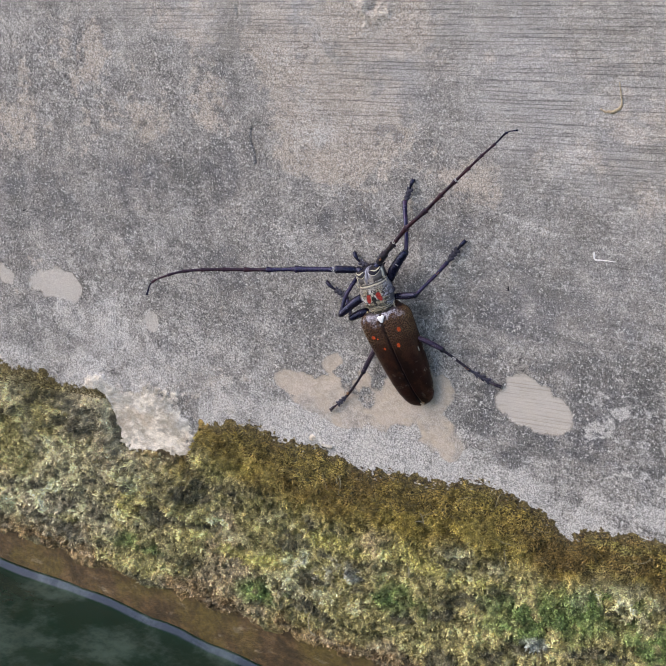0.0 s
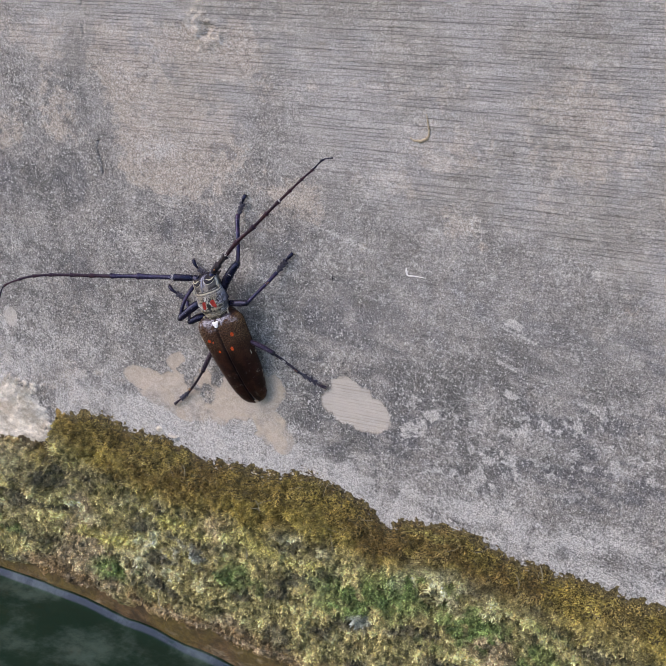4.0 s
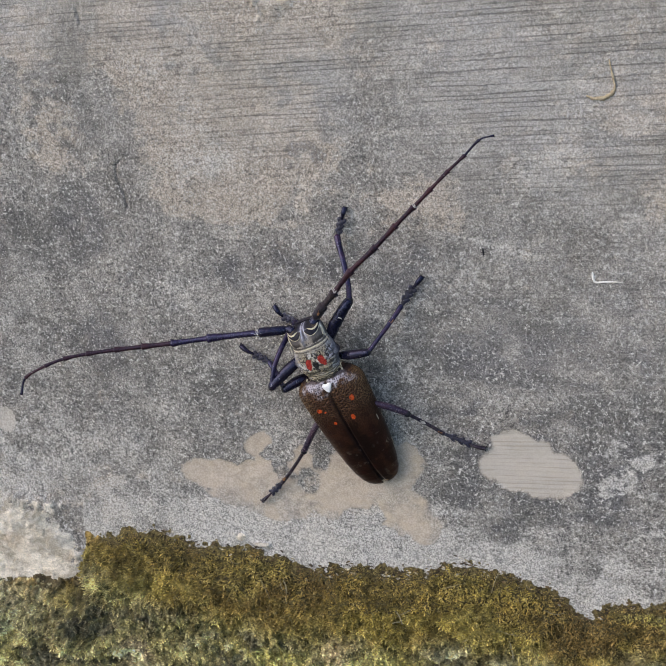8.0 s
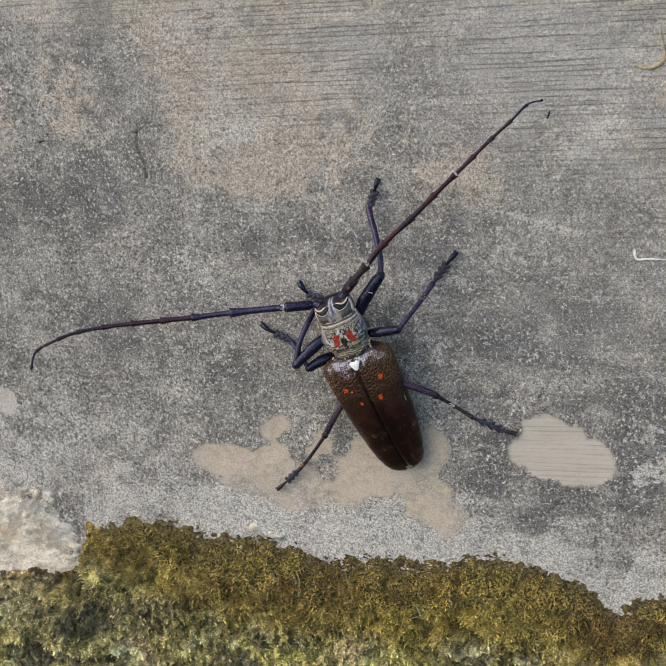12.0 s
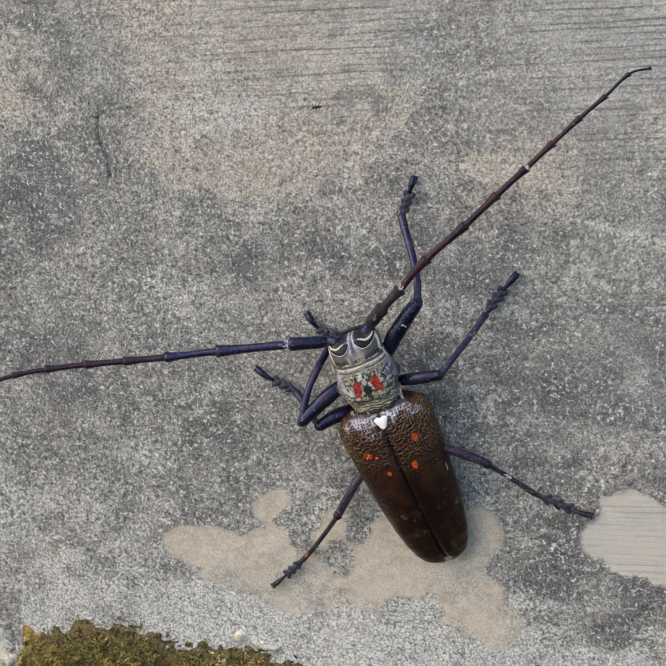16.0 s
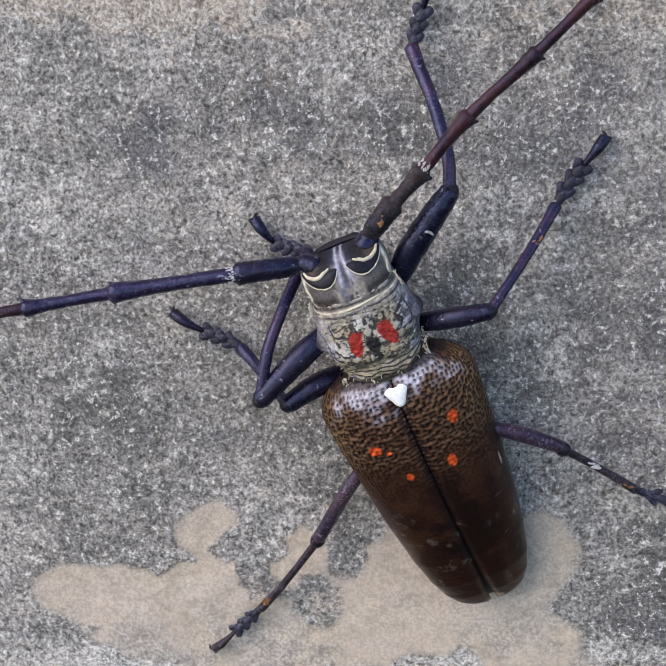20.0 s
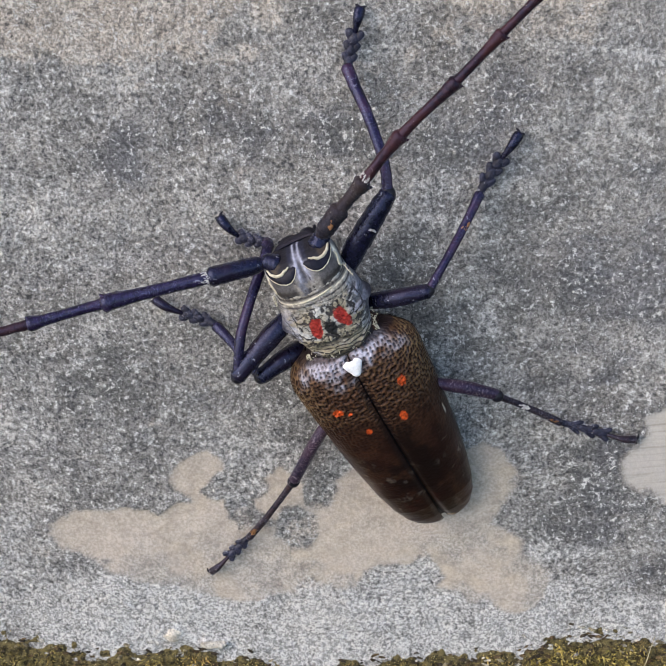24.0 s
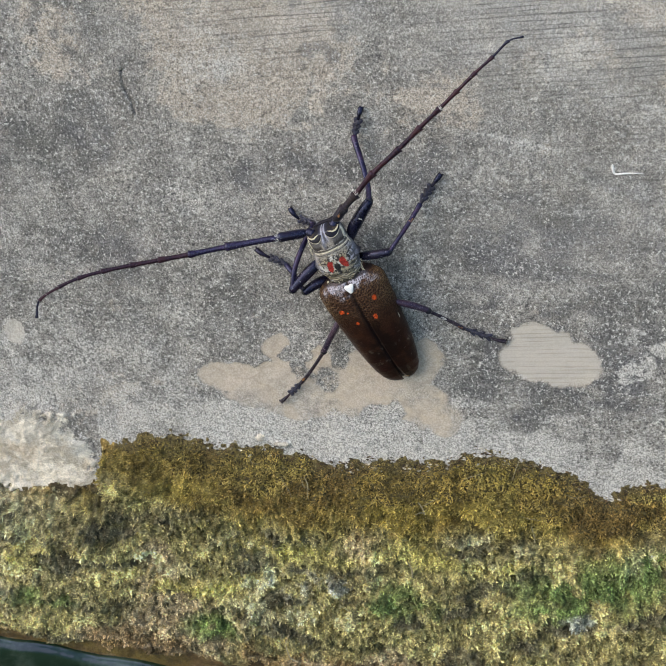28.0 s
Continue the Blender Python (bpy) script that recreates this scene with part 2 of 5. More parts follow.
def growth_material():
    m, nodes, links, bsdf = material("moss_and_lichen")
    nt = m.node_tree
    a = nodes.new("ShaderNodeAttribute")
    a.attribute_name = "tone"
    grain, crumb = noise_node(nt, 2000, 3, 0.75), noise_node(nt, 460, 5, 0.75)
    v = calc(nt, "MULTIPLY", ramp(nt, grain, 0.38, 0.62, 0.58, 1.32), ramp(nt, crumb, 0.38, 0.62, 0.6, 1.32))
    links.new(blend(nt, 1.0, a.outputs["Color"], v, "MULTIPLY"), bsdf.inputs["Base Color"])
    bump(nt, calc(nt, "ADD", grain, crumb), bsdf, 0.0010, 0.9)
    bsdf.inputs["Roughness"].default_value = 0.8
    bsdf.inputs["Specular IOR Level"].default_value = 0.25
    return m


def water_material():
    m, nodes, links, bsdf = material("murky_green_water")
    nt = m.node_tree
    cloud = noise_node(nt, 34, 6, 0.68)
    links.new(blend(nt, ramp(nt, cloud, 0.42, 0.68), (0.014, 0.031, 0.019), (0.062, 0.094, 0.072)), bsdf.inputs["Base Color"])
    bsdf.inputs["Roughness"].default_value = 0.03
    bsdf.inputs["IOR"].default_value = 1.33
    # blue tint puts the sky's colour into the water's reflections
    bsdf.inputs["Specular Tint"].default_value = (0.38, 0.43, 1.0, 1)
    bump(nt, noise_node(nt, 45, 3), bsdf, 0.004, 0.25)
    return m


def coat_material(name, attribute, rough, fine_scale=2500, depth=0.00012, tint=(1, 1, 1), spec=0.5):
    """Chitin whose colours lie in a colour attribute."""
    m, nodes, links, bsdf = material(name)
    nt = m.node_tree
    a = nodes.new("ShaderNodeAttribute")
    a.attribute_name = attribute
    f = noise_node(nt, fine_scale, 3, 0.6)
    links.new(blend(nt, 1.0, a.outputs["Color"], ramp(nt, f, 0.3, 0.7, 0.72, 1.28), "MULTIPLY"), bsdf.inputs["Base Color"])
    bsdf.inputs["Roughness"].default_value = rough
    bsdf.inputs["Specular IOR Level"].default_value = spec
    bsdf.inputs["Specular Tint"].default_value = (*tint, 1)
    bump(nt, f, bsdf, depth, 0.7)
    return m


def chitin(name, low, high, rough, depth=0.00012, spec=0.5, scale=1400, rust=None, fleck=None, bloom=None):
    m, nodes, links, bsdf = material(name)
    nt = m.node_tree
    f, g = noise_node(nt, scale, 4, 0.65), noise_node(nt, 220, 3)
    c = blend(nt, ramp(nt, f, 0.35, 0.7), low, high)
    c = blend(nt, ramp(nt, g, 0.35, 0.65, 0, 0.35), c, high)
    if rust:
        c = blend(nt, ramp(nt, noise_node(nt, 130, 3), 0.48, 0.62, 0, 0.8), c, rust)
        bsdf.inputs["Specular Tint"].default_value = (0.52, 0.60, 1.0, 1)
    if bloom:
        hair = calc(nt, "MULTIPLY", ramp(nt, noise_node(nt, 3200, 3, 0.7), 0.50, 0.62), ramp(nt, noise_node(nt, 260, 4, 0.6), 0.40, 0.66, 0.06, 0.60))
        c = blend(nt, hair, c, bloom)
        bsdf.inputs["Sheen Weight"].default_value, bsdf.inputs["Sheen Roughness"].default_value = 0.12, 0.35
        bsdf.inputs["Sheen Tint"].default_value = (0.70, 0.70, 1.0, 1)
    if fleck:
        c = blend(nt, ramp(nt, noise_node(nt, 1150, 3, 0.7), 0.645, 0.70, 0, 0.55), c, fleck)
    links.new(c, bsdf.inputs["Base Color"])
    bsdf.inputs["Roughness"].default_value = rough
    bsdf.inputs["Specular IOR Level"].default_value = spec
    bump(nt, f, bsdf, depth, 0.8)
    return m


WALL = wall_material()
GROWTH = growth_material()
WATER = water_material()
ELYTRA = coat_material("punctured_brown_elytra", "tone", 0.30, depth=0.00005, spec=0.26, tint=(1.0, 0.66, 0.55))
FUR = coat_material("grey_pubescence", "tone", 0.7, spec=0.25)
LEG = chitin("blue_black_chitin", (0.003, 0.003, 0.007), (0.0085, 0.008, 0.023), 0.23, 0.00016, 0.42, rust=(0.014, 0.008, 0.015), fleck=(0.30, 0.29, 0.33), bloom=(0.032, 0.032, 0.052))
SHIN = chitin("violet_chitin", (0.006, 0.0045, 0.011), (0.020, 0.013, 0.042), 0.23, 0.00012, 0.45, rust=(0.040, 0.016, 0.034), fleck=(0.26, 0.25, 0.32), bloom=(0.075, 0.070, 0.125))
HIND = chitin("brown_black_chitin", (0.008, 0.006, 0.007), (0.034, 0.022, 0.024), 0.40, 0.0002, 0.3, rust=(0.050, 0.024, 0.020), fleck=(0.30, 0.27, 0.26), bloom=(0.14, 0.125, 0.15))
SCAPE = chitin("grey_brown_chitin", (0.006, 0.005, 0.007), (0.026, 0.022, 0.024), 0.50, 0.0003, 0.25, rust=(0.034, 0.022, 0.017), fleck=(0.26, 0.24, 0.22), bloom=(0.12, 0.11, 0.115))
PAD = chitin("dusty_pad", (0.006, 0.006, 0.012), (0.030, 0.030, 0.055), 0.5, 0.0003, 0.3, 900, fleck=(0.36, 0.35, 0.38), bloom=(0.11, 0.11, 0.15))
REED = chitin("red_brown_chitin", (0.008, 0.004, 0.006), (0.040, 0.015, 0.018), 0.36, 0.0002, 0.28, rust=(0.050, 0.017, 0.016), fleck=(0.24, 0.2, 0.2), bloom=(0.055, 0.034, 0.040))
THIGH = chitin("plum_chitin", (0.006, 0.004, 0.009), (0.034, 0.019, 0.036), 0.30, 0.0002, 0.36, rust=(0.046, 0.022, 0.032), fleck=(0.24, 0.21, 0.23), bloom=(0.24, 0.19, 0.21))
BLACK = chitin("black_chitin", (0.004, 0.004, 0.007), (0.014, 0.013, 0.020), 0.42, spec=0.25)
EYE = chitin("black_eye", (0.008, 0.008, 0.013), (0.014, 0.014, 0.024), 0.40, 0.00004, 0.14)
IVORY = chitin("ivory_hairs", (0.62, 0.62, 0.60), (0.84, 0.85, 0.86), 0.7, 0.00005)
OCHRE = chitin("ochre_mite", (0.13, 0.055, 0.02), (0.30, 0.13, 0.045), 0.6)
CHALK = chitin("white_thread", (0.62, 0.61, 0.58), (0.82, 0.81, 0.78), 0.8)
CREAM = chitin("cream_hairs", (0.45, 0.40, 0.28), (0.62, 0.57, 0.44), 0.7)
STRAW = chitin("dry_straw", (0.26, 0.21, 0.11), (0.48, 0.42, 0.27), 0.7)
PALE = chitin("pale_hairs", (0.30, 0.29, 0.29), (0.60, 0.58, 0.56), 0.7)
DUST = chitin("grey_pad_hairs", (0.16, 0.16, 0.18), (0.36, 0.35, 0.37), 0.8)
MUD = chitin("dried_mud", (0.26, 0.20, 0.12), (0.50, 0.42, 0.30), 0.9, 0.0003)


# ---- mesh helpers ----
def mesh_object(name, verts, faces, mat, parent=None, label="", tone=None, smooth=True):
    """verts in metres. tone: a colour for every vertex."""
    me = bpy.data.meshes.new(name)
    verts = np.asarray(verts, np.float32)
    faces = np.asarray(faces)
    if faces.ndim == 2 and len(faces) > 2000:
        k = faces.shape[1]
        me.vertices.add(len(verts))
        me.vertices.foreach_set("co", verts.ravel())
        me.loops.add(faces.size)
        me.loops.foreach_set("vertex_index", faces.astype(np.int32).ravel())
        me.polygons.add(len(faces))
        me.polygons.foreach_set("loop_start", np.arange(0, faces.size, k, dtype=np.int32))
        me.update(calc_edges=True)
    else:
        me.from_pydata(verts.tolist(), [], [list(map(int, f)) for f in faces])
        me.update()
    if tone is not None:
        paint(me, "tone", tone)
    me.polygons.foreach_set("use_smooth", [smooth] * len(me.polygons))
    me.materials.append(mat)
    ob = new(name, me)
    if parent is not None:
        ob.parent = parent
    if label:
        ob["label"] = label
    return ob


def paint(me, name, rgba):
    rgba = np.asarray(rgba, np.float32)
    if rgba.shape[1] == 3:
        rgba = np.c_[rgba, np.ones(len(rgba), np.float32)]
    a = me.attributes.new(name, "FLOAT_COLOR", "POINT")
    a.data.foreach_set("color", rgba.ravel())


def grid_faces(rows, cols, close=False, flip=False):
    i, j = np.meshgrid(np.arange(rows - 1), np.arange(cols if close else cols - 1), indexing="ij")
    k = (j + 1) % cols
    q = np.stack([i * cols + j, i * cols + k, (i + 1) * cols + k, (i + 1) * cols + j], -1).reshape(-1, 4)
    return q[:, ::-1] if flip else q


def spline(points, n):
    """Catmull-Rom through rows of numbers."""
    p = np.asarray(points, float)
    p = np.vstack([2 * p[0] - p[1], p, 2 * p[-1] - p[-2]])
    t = np.linspace(0, len(p) - 3 - 1e-6, n)
    i, f = t.astype(int), (t % 1)[:, None]
    a, b, c, d = p[i], p[i + 1], p[i + 2], p[i + 3]
    return 0.5 * (2 * b + (c - a) * f + (2 * a - 5 * b + 4 * c - d) * f**2 + (3 * b - a - 3 * c + d) * f**3)


def tube(points, radii, rings=14, sides=12, flat=1.0, rough=0.0, seed=1, cap=True):
    """A tapered tube along points in mm. Returns verts in mm, faces."""
    pr = spline(np.c_[np.asarray(points, float), np.interp(np.linspace(0, 1, len(points)), np.linspace(0, 1, len(radii)), radii)], rings)
    p, r = pr[:, :3], pr[:, 3]
    if cap:
        t0, t1 = p[1] - p[0], p[-1] - p[-2]
        t0, t1 = t0 / np.linalg.norm(t0), t1 / np.linalg.norm(t1)
        p = np.vstack([p[0] - t0 * r[0] * 0.55, p[0] - t0 * r[0] * 0.35, p, p[-1] + t1 * r[-1] * 0.35, p[-1] + t1 * r[-1] * 0.55])
        r = np.r_[r[0] * 0.15, r[0] * 0.7, r, r[-1] * 0.7, r[-1] * 0.15]
    tan = np.gradient(p, axis=0)
    tan /= np.linalg.norm(tan, axis=1)[:, None] + 1e-9
    up = np.array([0.0, -1.0, 0.0])
    side = np.cross(tan, up)
    side /= np.linalg.norm(side, axis=1)[:, None] + 1e-9
    nor = np.cross(side, tan)
    ang = np.linspace(0, 2 * np.pi, sides, endpoint=False)
    rr = r[:, None] * (1 + rough * (vnoise(np.arange(len(p))[:, None] * 1.7 + 0 * ang, ang[None] * 2.1 + 0 * r[:, None], seed) - 0.5))
    v = p[:, None] + rr[..., None] * (np.cos(ang)[None, :, None] * side[:, None] + flat * np.sin(ang)[None, :, None] * nor[:, None])
    return v.reshape(-1, 3), grid_faces(len(p), sides, close=True)


def joined(pieces):
    vs, fs, n = [], [], 0
    for v, f in pieces:
        vs.append(v)
        fs.append(np.asarray(f) + n)
        n += len(v)
    return np.vstack(vs), np.vstack(fs)


def lump(centre, axis, length, width, height, rings=8, sides=10):
    """A rounded lump, long along axis, flattened towards the wall; mm."""
    axis = np.asarray(axis, float) / np.linalg.norm(axis)
    side = np.cross(axis, (0, -1, 0))
    side /= np.linalg.norm(side)
    nor = np.cross(side, axis)
    u = np.linspace(0, np.pi, rings)
    ang = np.linspace(0, 2 * np.pi, sides, endpoint=False)
    x = -np.cos(u)[:, None] * length / 2 + 0 * ang
    ring = (np.sin(u) ** 0.7)[:, None]
    v = np.asarray(centre, float) + x[..., None] * axis + (ring * np.cos(ang))[..., None] * side * width / 2 + (ring * np.sin(ang))[..., None] * nor * height / 2
    return v.reshape(-1, 3), grid_faces(rings, sides, close=True)


# ---- the wall ----
EDGE = ((-190, -22), (-150, -24), (-137, -27), (-117, -27), (-112, -37), (-108, -47), (-101, -49.5), (-74, -48.5), (-72, -34), (-54, -30),
        (-43, -32), (-21, -34), (-8, -38.5), (23, -39), (40, -36.5), (53, -38.5), (65, -44), (73, -49), (84, -44.5), (101, -43.5),
        (112, -48), (140, -53), (185, -57))
PEELED = ((-28, -12, 10, 4.6), (-18, -13, 9, 5), (-20, -17, 10, 4.5), (-10, -21, 10, 5), (-2.4, -8.2, 3.8, 4.4), (-14, -3.5, 4.4, 4.6), (-13.5, -9, 3, 5), (-6, -18.5, 11, 5), (6, -17, 11, 7.5),
          (18, -10, 13, 9), (27.5, -7, 4, 4.6), (25, -22, 8, 6), (31, -26, 5, 5), (60, -8, 12.5, 6.6), (56, -2, 6, 3.8), (66, -10, 8, 5.5),
          (-137, 12, 13, 6), (-163, 13, 4, 4.5), (-92, 3, 2.5, 4))
KEPT = ((-1, -14, 3.2, 4.6), (-8.9, -5.6, 5.2, 2.7), (13, -24.5, 6, 3.6))


def moss_edge(x):
    px, pz = np.array(EDGE).T
    return np.interp(x, px, pz) + 3.0 * (fbm(x, 0 * x, 9, 4, 5) - 0.5) + 1.6 * (fbm(x, 0 * x, 2.5, 3, 6) - 0.5)


def moss_field(x, z):
    """Millimetres below the upper edge of the moss, ragged."""
    wob = 5 * (fbm(x, z, 7, 4, 8) - 0.5)
    return moss_edge(x + wob) - z + 4.0 * (fbm(x, z, 3.5, 3, 9) - 0.5) + 4.6 * (fbm(x, z, 1.7, 3, 10) - 0.5)


def foot_line(x):
    """How far the wet brown foot of the wall falls towards the right, in mm."""
    return 0.10 * np.clip(x + 130, -60, 300)


def wall_surface(x, z):
    """Relief towards the viewer in mm, and the masks, at places x, z in mm."""
    n1, n2, n3 = fbm(x, z, 24, 5, 1), fbm(x, z, 6, 4, 2), fbm(x, z, 1.6, 3, 3)
    wx, wz = x + 5 * (fbm(x, z, 8, 4, 21) - 0.5), z + 5 * (fbm(x, z, 8, 4, 22) - 0.5)
    f = blobs(wx, wz, PEELED)
    f = np.minimum(f, -0.8 * blobs(wx, wz, KEPT)) + 0.24 * (n3 - 0.5) + 0.24 * (n2 - 0.5)
    tan = step(-0.08, 0.08, f)
    brink = np.exp(-(((f + 0.03) / 0.055) ** 2)) * step(0.42, 0.58, fbm(x, z, 7, 3, 24))
    tan = tan * (1 - 0.45 * step(0.42, 0.60, fbm(x, z, 6, 4, 23)) * step(-10, -22, z))
    tan = tan * (1 - 0.2 * step(-70, -80, x))
    below = moss_field(x, z)
    moss = step(-0.8, 1.6, below + 2.0 * (n3 - 0.5))
    wet = step(-90, -97, z + foot_line(x) + 5 * (n2 - 0.5) + 4 * (n1 - 0.5))
    mottle, fleck = fbm(x + 0.35 * z, z - 0.3 * x, 10, 5, 44), fbm(x - 0.5 * z, z + 0.4 * x, 3.6, 4, 45)
    upright = fbm(1.5 * wx + 14 * (mottle - 0.5), 0.55 * wz + 9 * (n2 - 0.5) + 0.25 * x, 13, 5, 43)
    wisp = fbm(x * 0.20, z + 0.08 * x, 2.6, 4, 46)
    area = lambda some, power=0.6: np.clip(blobs(wx, wz, some), 0, 1) ** power  # noqa: E731
    dark = area(((110, -14, 30, 13), (146, -16, 34, 15), (76, -18, 14, 8), (39, -18, 11, 7), (52, -26, 9, 6), (44, -8, 7, 7), (63, -21, 16, 6)), 0.45)
    # the last ellipse paints the bluish shade beside the beetle's head into the mask
    dark = np.maximum(dark, 0.85 * area(((-90, 56, 42, 14), (-140, 48, 32, 16), (-60, 62, 15, 14), (0, 47, 44, 9), (-52, 104, 8, 26), (30, 44, 20, 14))))
    dark = np.maximum(dark, 0.52 * area(((-60, 24, 90, 24), (-140, -6, 28, 14), (-128, 30, 30, 12)), 0.5))
    dark = np.maximum(dark, 0.80 * area(((40, 18, 40, 26), (110, 8, 85, 42), (130, 20, 50, 26), (70, 30, 40, 20)), 0.45))
    dark = np.maximum(dark, 0.7 * area(((-95, 112, 16, 14), (60, 84, 26, 6), (20, 92, 16, 8))))
    dark = step(0.20, 0.95, 0.72 * dark + 0.9 * (mottle - 0.5) + 0.7 * (upright - 0.5) * step(20, -30, x) + 0.8 * (wisp - 0.5) * step(0, 50, x) + 0.4 * (fleck - 0.5) + 0.14)
    dark = np.maximum(dark, 0.72 * step(0, 0.5, fleck - 0.5 + blobs(wx, wz, ((8, 77.5, 5.5, 3.2), (12, 75.5, 3.5, 2.2), (100.2, 127.3, 1.5, 1.2)))))
    dark = np.maximum(dark, 0.95 * brink)
    high = step(60, 110, z + 0.2 * x)
    dark = dark * (1 - 0.45 * high)
    warm = 1.15 * area(((-10, 79, 30, 25), (-12, 66, 27, 9), (-30, 102, 18, 22), (4, 110, 26, 14)), 0.45) * step(52, 60, z + 8 * (fleck - 0.5))
    warm = np.maximum(warm, 0.66 * area(((-120, 96, 36, 20), (-100, 78, 32, 15), (-68, 82, 18, 14), (-150, 78, 22, 18), (-78, 112, 26, 14))))
    warm = np.maximum(warm, 0.70 * area(((68, 71, 20, 9), (124, 70, 10, 7), (106, 60, 20, 9), (50, 101, 60, 9), (140, 92, 34, 22), (40, 62, 16, 10), (84, 89, 8, 7), (100, 84, 40, 8))))
    warm = np.maximum(warm, 0.55 * area(((5, -24, 46, 16), (-55, -22, 30, 12), (-95, -26, 34, 14)), 0.5))
    warm = step(0.12, 1.0, 0.92 * warm + 1.0 * (upright - 0.5) + 0.9 * (fleck - 0.5) + 0.5 * (wisp - 0.5) + 0.5 * (fbm(x, z, 30, 4, 49) - 0.5) + 0.08)
    pale = 0.60 * step(20, 1, -below) + 0.6 * area(((-112, -6, 40, 22), (-70, -10, 36, 18), (-96, -20, 30, 14), (2, -24, 50, 15), (-14, -22, 32, 12), (34, -34, 20, 8), (112, -36, 26, 6), (150, -38, 26, 7)), 0.5)
    pale = pale + 0.4 * area(((70, 71, 16, 8), (106, 60, 16, 6), (140, 52, 26, 8), (84, 35, 30, 8), (110, 28, 24, 6), (80, 89, 9, 8), (-16, 74, 20, 14)))
    pale = pale - 0.35 * step(0, 0.3, blobs(wx, wz, ((44, -12, 10, 9), (62, -19, 20, 7), (84, -20, 10, 6))))
    pale = pale + 0.12 * step(40, 90, z) + 0.7 * (mottle - 0.5) + 0.5 * (fleck - 0.5) + 1.0 * (wisp - 0.5) * step(0, 40, x)
    clump = step(0.53, 0.61, fbm(x, z, 3.6, 5, 53)) * np.maximum(area(((115, -14, 44, 20), (150, -10, 34, 24), (84, -12, 20, 14)), 0.5), 0.8 * area(((-138, 12, 40, 22), (-118, 24, 30, 18), (-100, 2, 24, 16)), 0.5))
    pale = pale + 0.75 * clump
    pale = pale * (1 - tan) + tan * np.maximum(0.75 * step(44, 48, x), 0.95 * step(-70, -80, x))
    pale = pale + 0.8 * step(0, 0.5, blobs(wx, wz, ((109.7, 46.0, 2.4, 2.0), (143.4, 50.4, 1.6, 1.4), (106, 43, 1.6, 1.2), (84, -1, 2.0, 1.4), (89, -5.5, 3.4, 1.6), (119, 6, 3, 1.4), (118, 30, 4, 2))) + 0.6 * (n2 - 0.5))
    pale = pale * (1 - 0.4 * high) + 0.2 * high
    flake = fbm(x * 0.65 + 0.4 * z, z + 0.15 * x, 17, 5, 88)
    soft = step(-42, -27, z + 5 * (n1 - 0.5))
    white = step(-0.28 - 0.30 * soft, 0.16 + 0.6 * soft, blobs(wx, wz, ((-97, -39, 16, 9), (-103, -32, 12, 7), (-87, -43, 16, 7), (-91, -32, 12, 8), (-84, -37, 8, 9), (-79, -47, 10, 2.6), (-112, -30, 7, 6), (-104, -43, 9, 8), (-120, -25, 8, 3), (-25, -31.5, 2.6, 1.2), (-16, -33, 2, 1))) + 1.0 * (n2 - 0.5) + 0.8 * (n3 - 0.5) + 1.1 * (fbm(x, z, 11, 4, 47) - 0.5)) * step(3, -1, below)
    white = white * (1 - 0.6 * step(-84, -76, x) * step(0.44, 0.56, fbm(x, z, 5, 4, 89)) * step(-46, -43, z))
    white = np.maximum(white, 0.45 * step(0, 0.4, blobs(wx, wz, ((2, 121, 7, 9), (5, 114, 5, 5))) + 1.2 * (n2 - 0.5)))
    brush = step(62, 112, z + 0.22 * x + 50 * (fbm(x, z, 26, 4, 61) - 0.5)) * (0.55 + 0.6 * step(0.35, 0.6, fbm(x * 0.5, z, 16, 4, 62))) + 0.32 * step(20, 70, x) * step(-5, 30, z)
    brush = np.maximum(brush, 0.45 * tan * step(40, 50, x))
    brush = np.clip(brush, 0, 0.9) * (1 - moss)
    strokes = fbm(x * 0.085, z + 0.02 * x, 1.2, 3, 71)
    lines = fbm((x + 0.6 * z) * 0.05, z + 0.10 * x, 1.6, 2, 72)
    scratch = step(0.60, 0.74, fbm(x * 0.045, z + 0.33 * x, 1.3, 3, 73)) * step(0.45, 0.6, fbm(x, z, 9, 3, 74))
    pale = pale + 0.55 * scratch * step(0, 0.4, blobs(x, z, ((92, 22, 55, 30), (60, 50, 40, 26)))) * (1 - tan)
    rise = 1.3 * (n1 - 0.5) + 0.5 * (n2 - 0.5) + 0.16 * (n3 - 0.5)
    rise = rise + brush * (0.42 * (strokes - 0.5) + 0.2 * (lines - 0.5))
    rise = rise * (1 - 0.35 * tan) - 0.10 * tan + 0.10 * brink
    lumps = step(0.2, 15, below) * (1 - 0.85 * step(-86, -97, z + foot_line(x)))
    mound = 2.2 * fbm(x, z, 14, 3, 81) + 4.4 * fbm(x, z, 5, 3, 82) + 1.6 * fbm(x, z, 1.8, 2, 83) - 1.0
    rise = rise * (1 - 0.6 * step(-86, -97, z + foot_line(x))) + lumps * (mound * (1 - 0.75 * step(14, 26, below))) + 0.15 * moss + 0.30 * white * sum(step(c - 0.018, c + 0.018, flake) for c in (0.38, 0.46, 0.53, 0.60)) + 0.5 * white * (2.6 * np.abs(fbm(x * 0.6 + 0.5 * z, z, 13, 4, 85) - 0.5) + 1.0 * (n3 - 0.4)) + 0.35 * white * step(5, 1.5, -below)
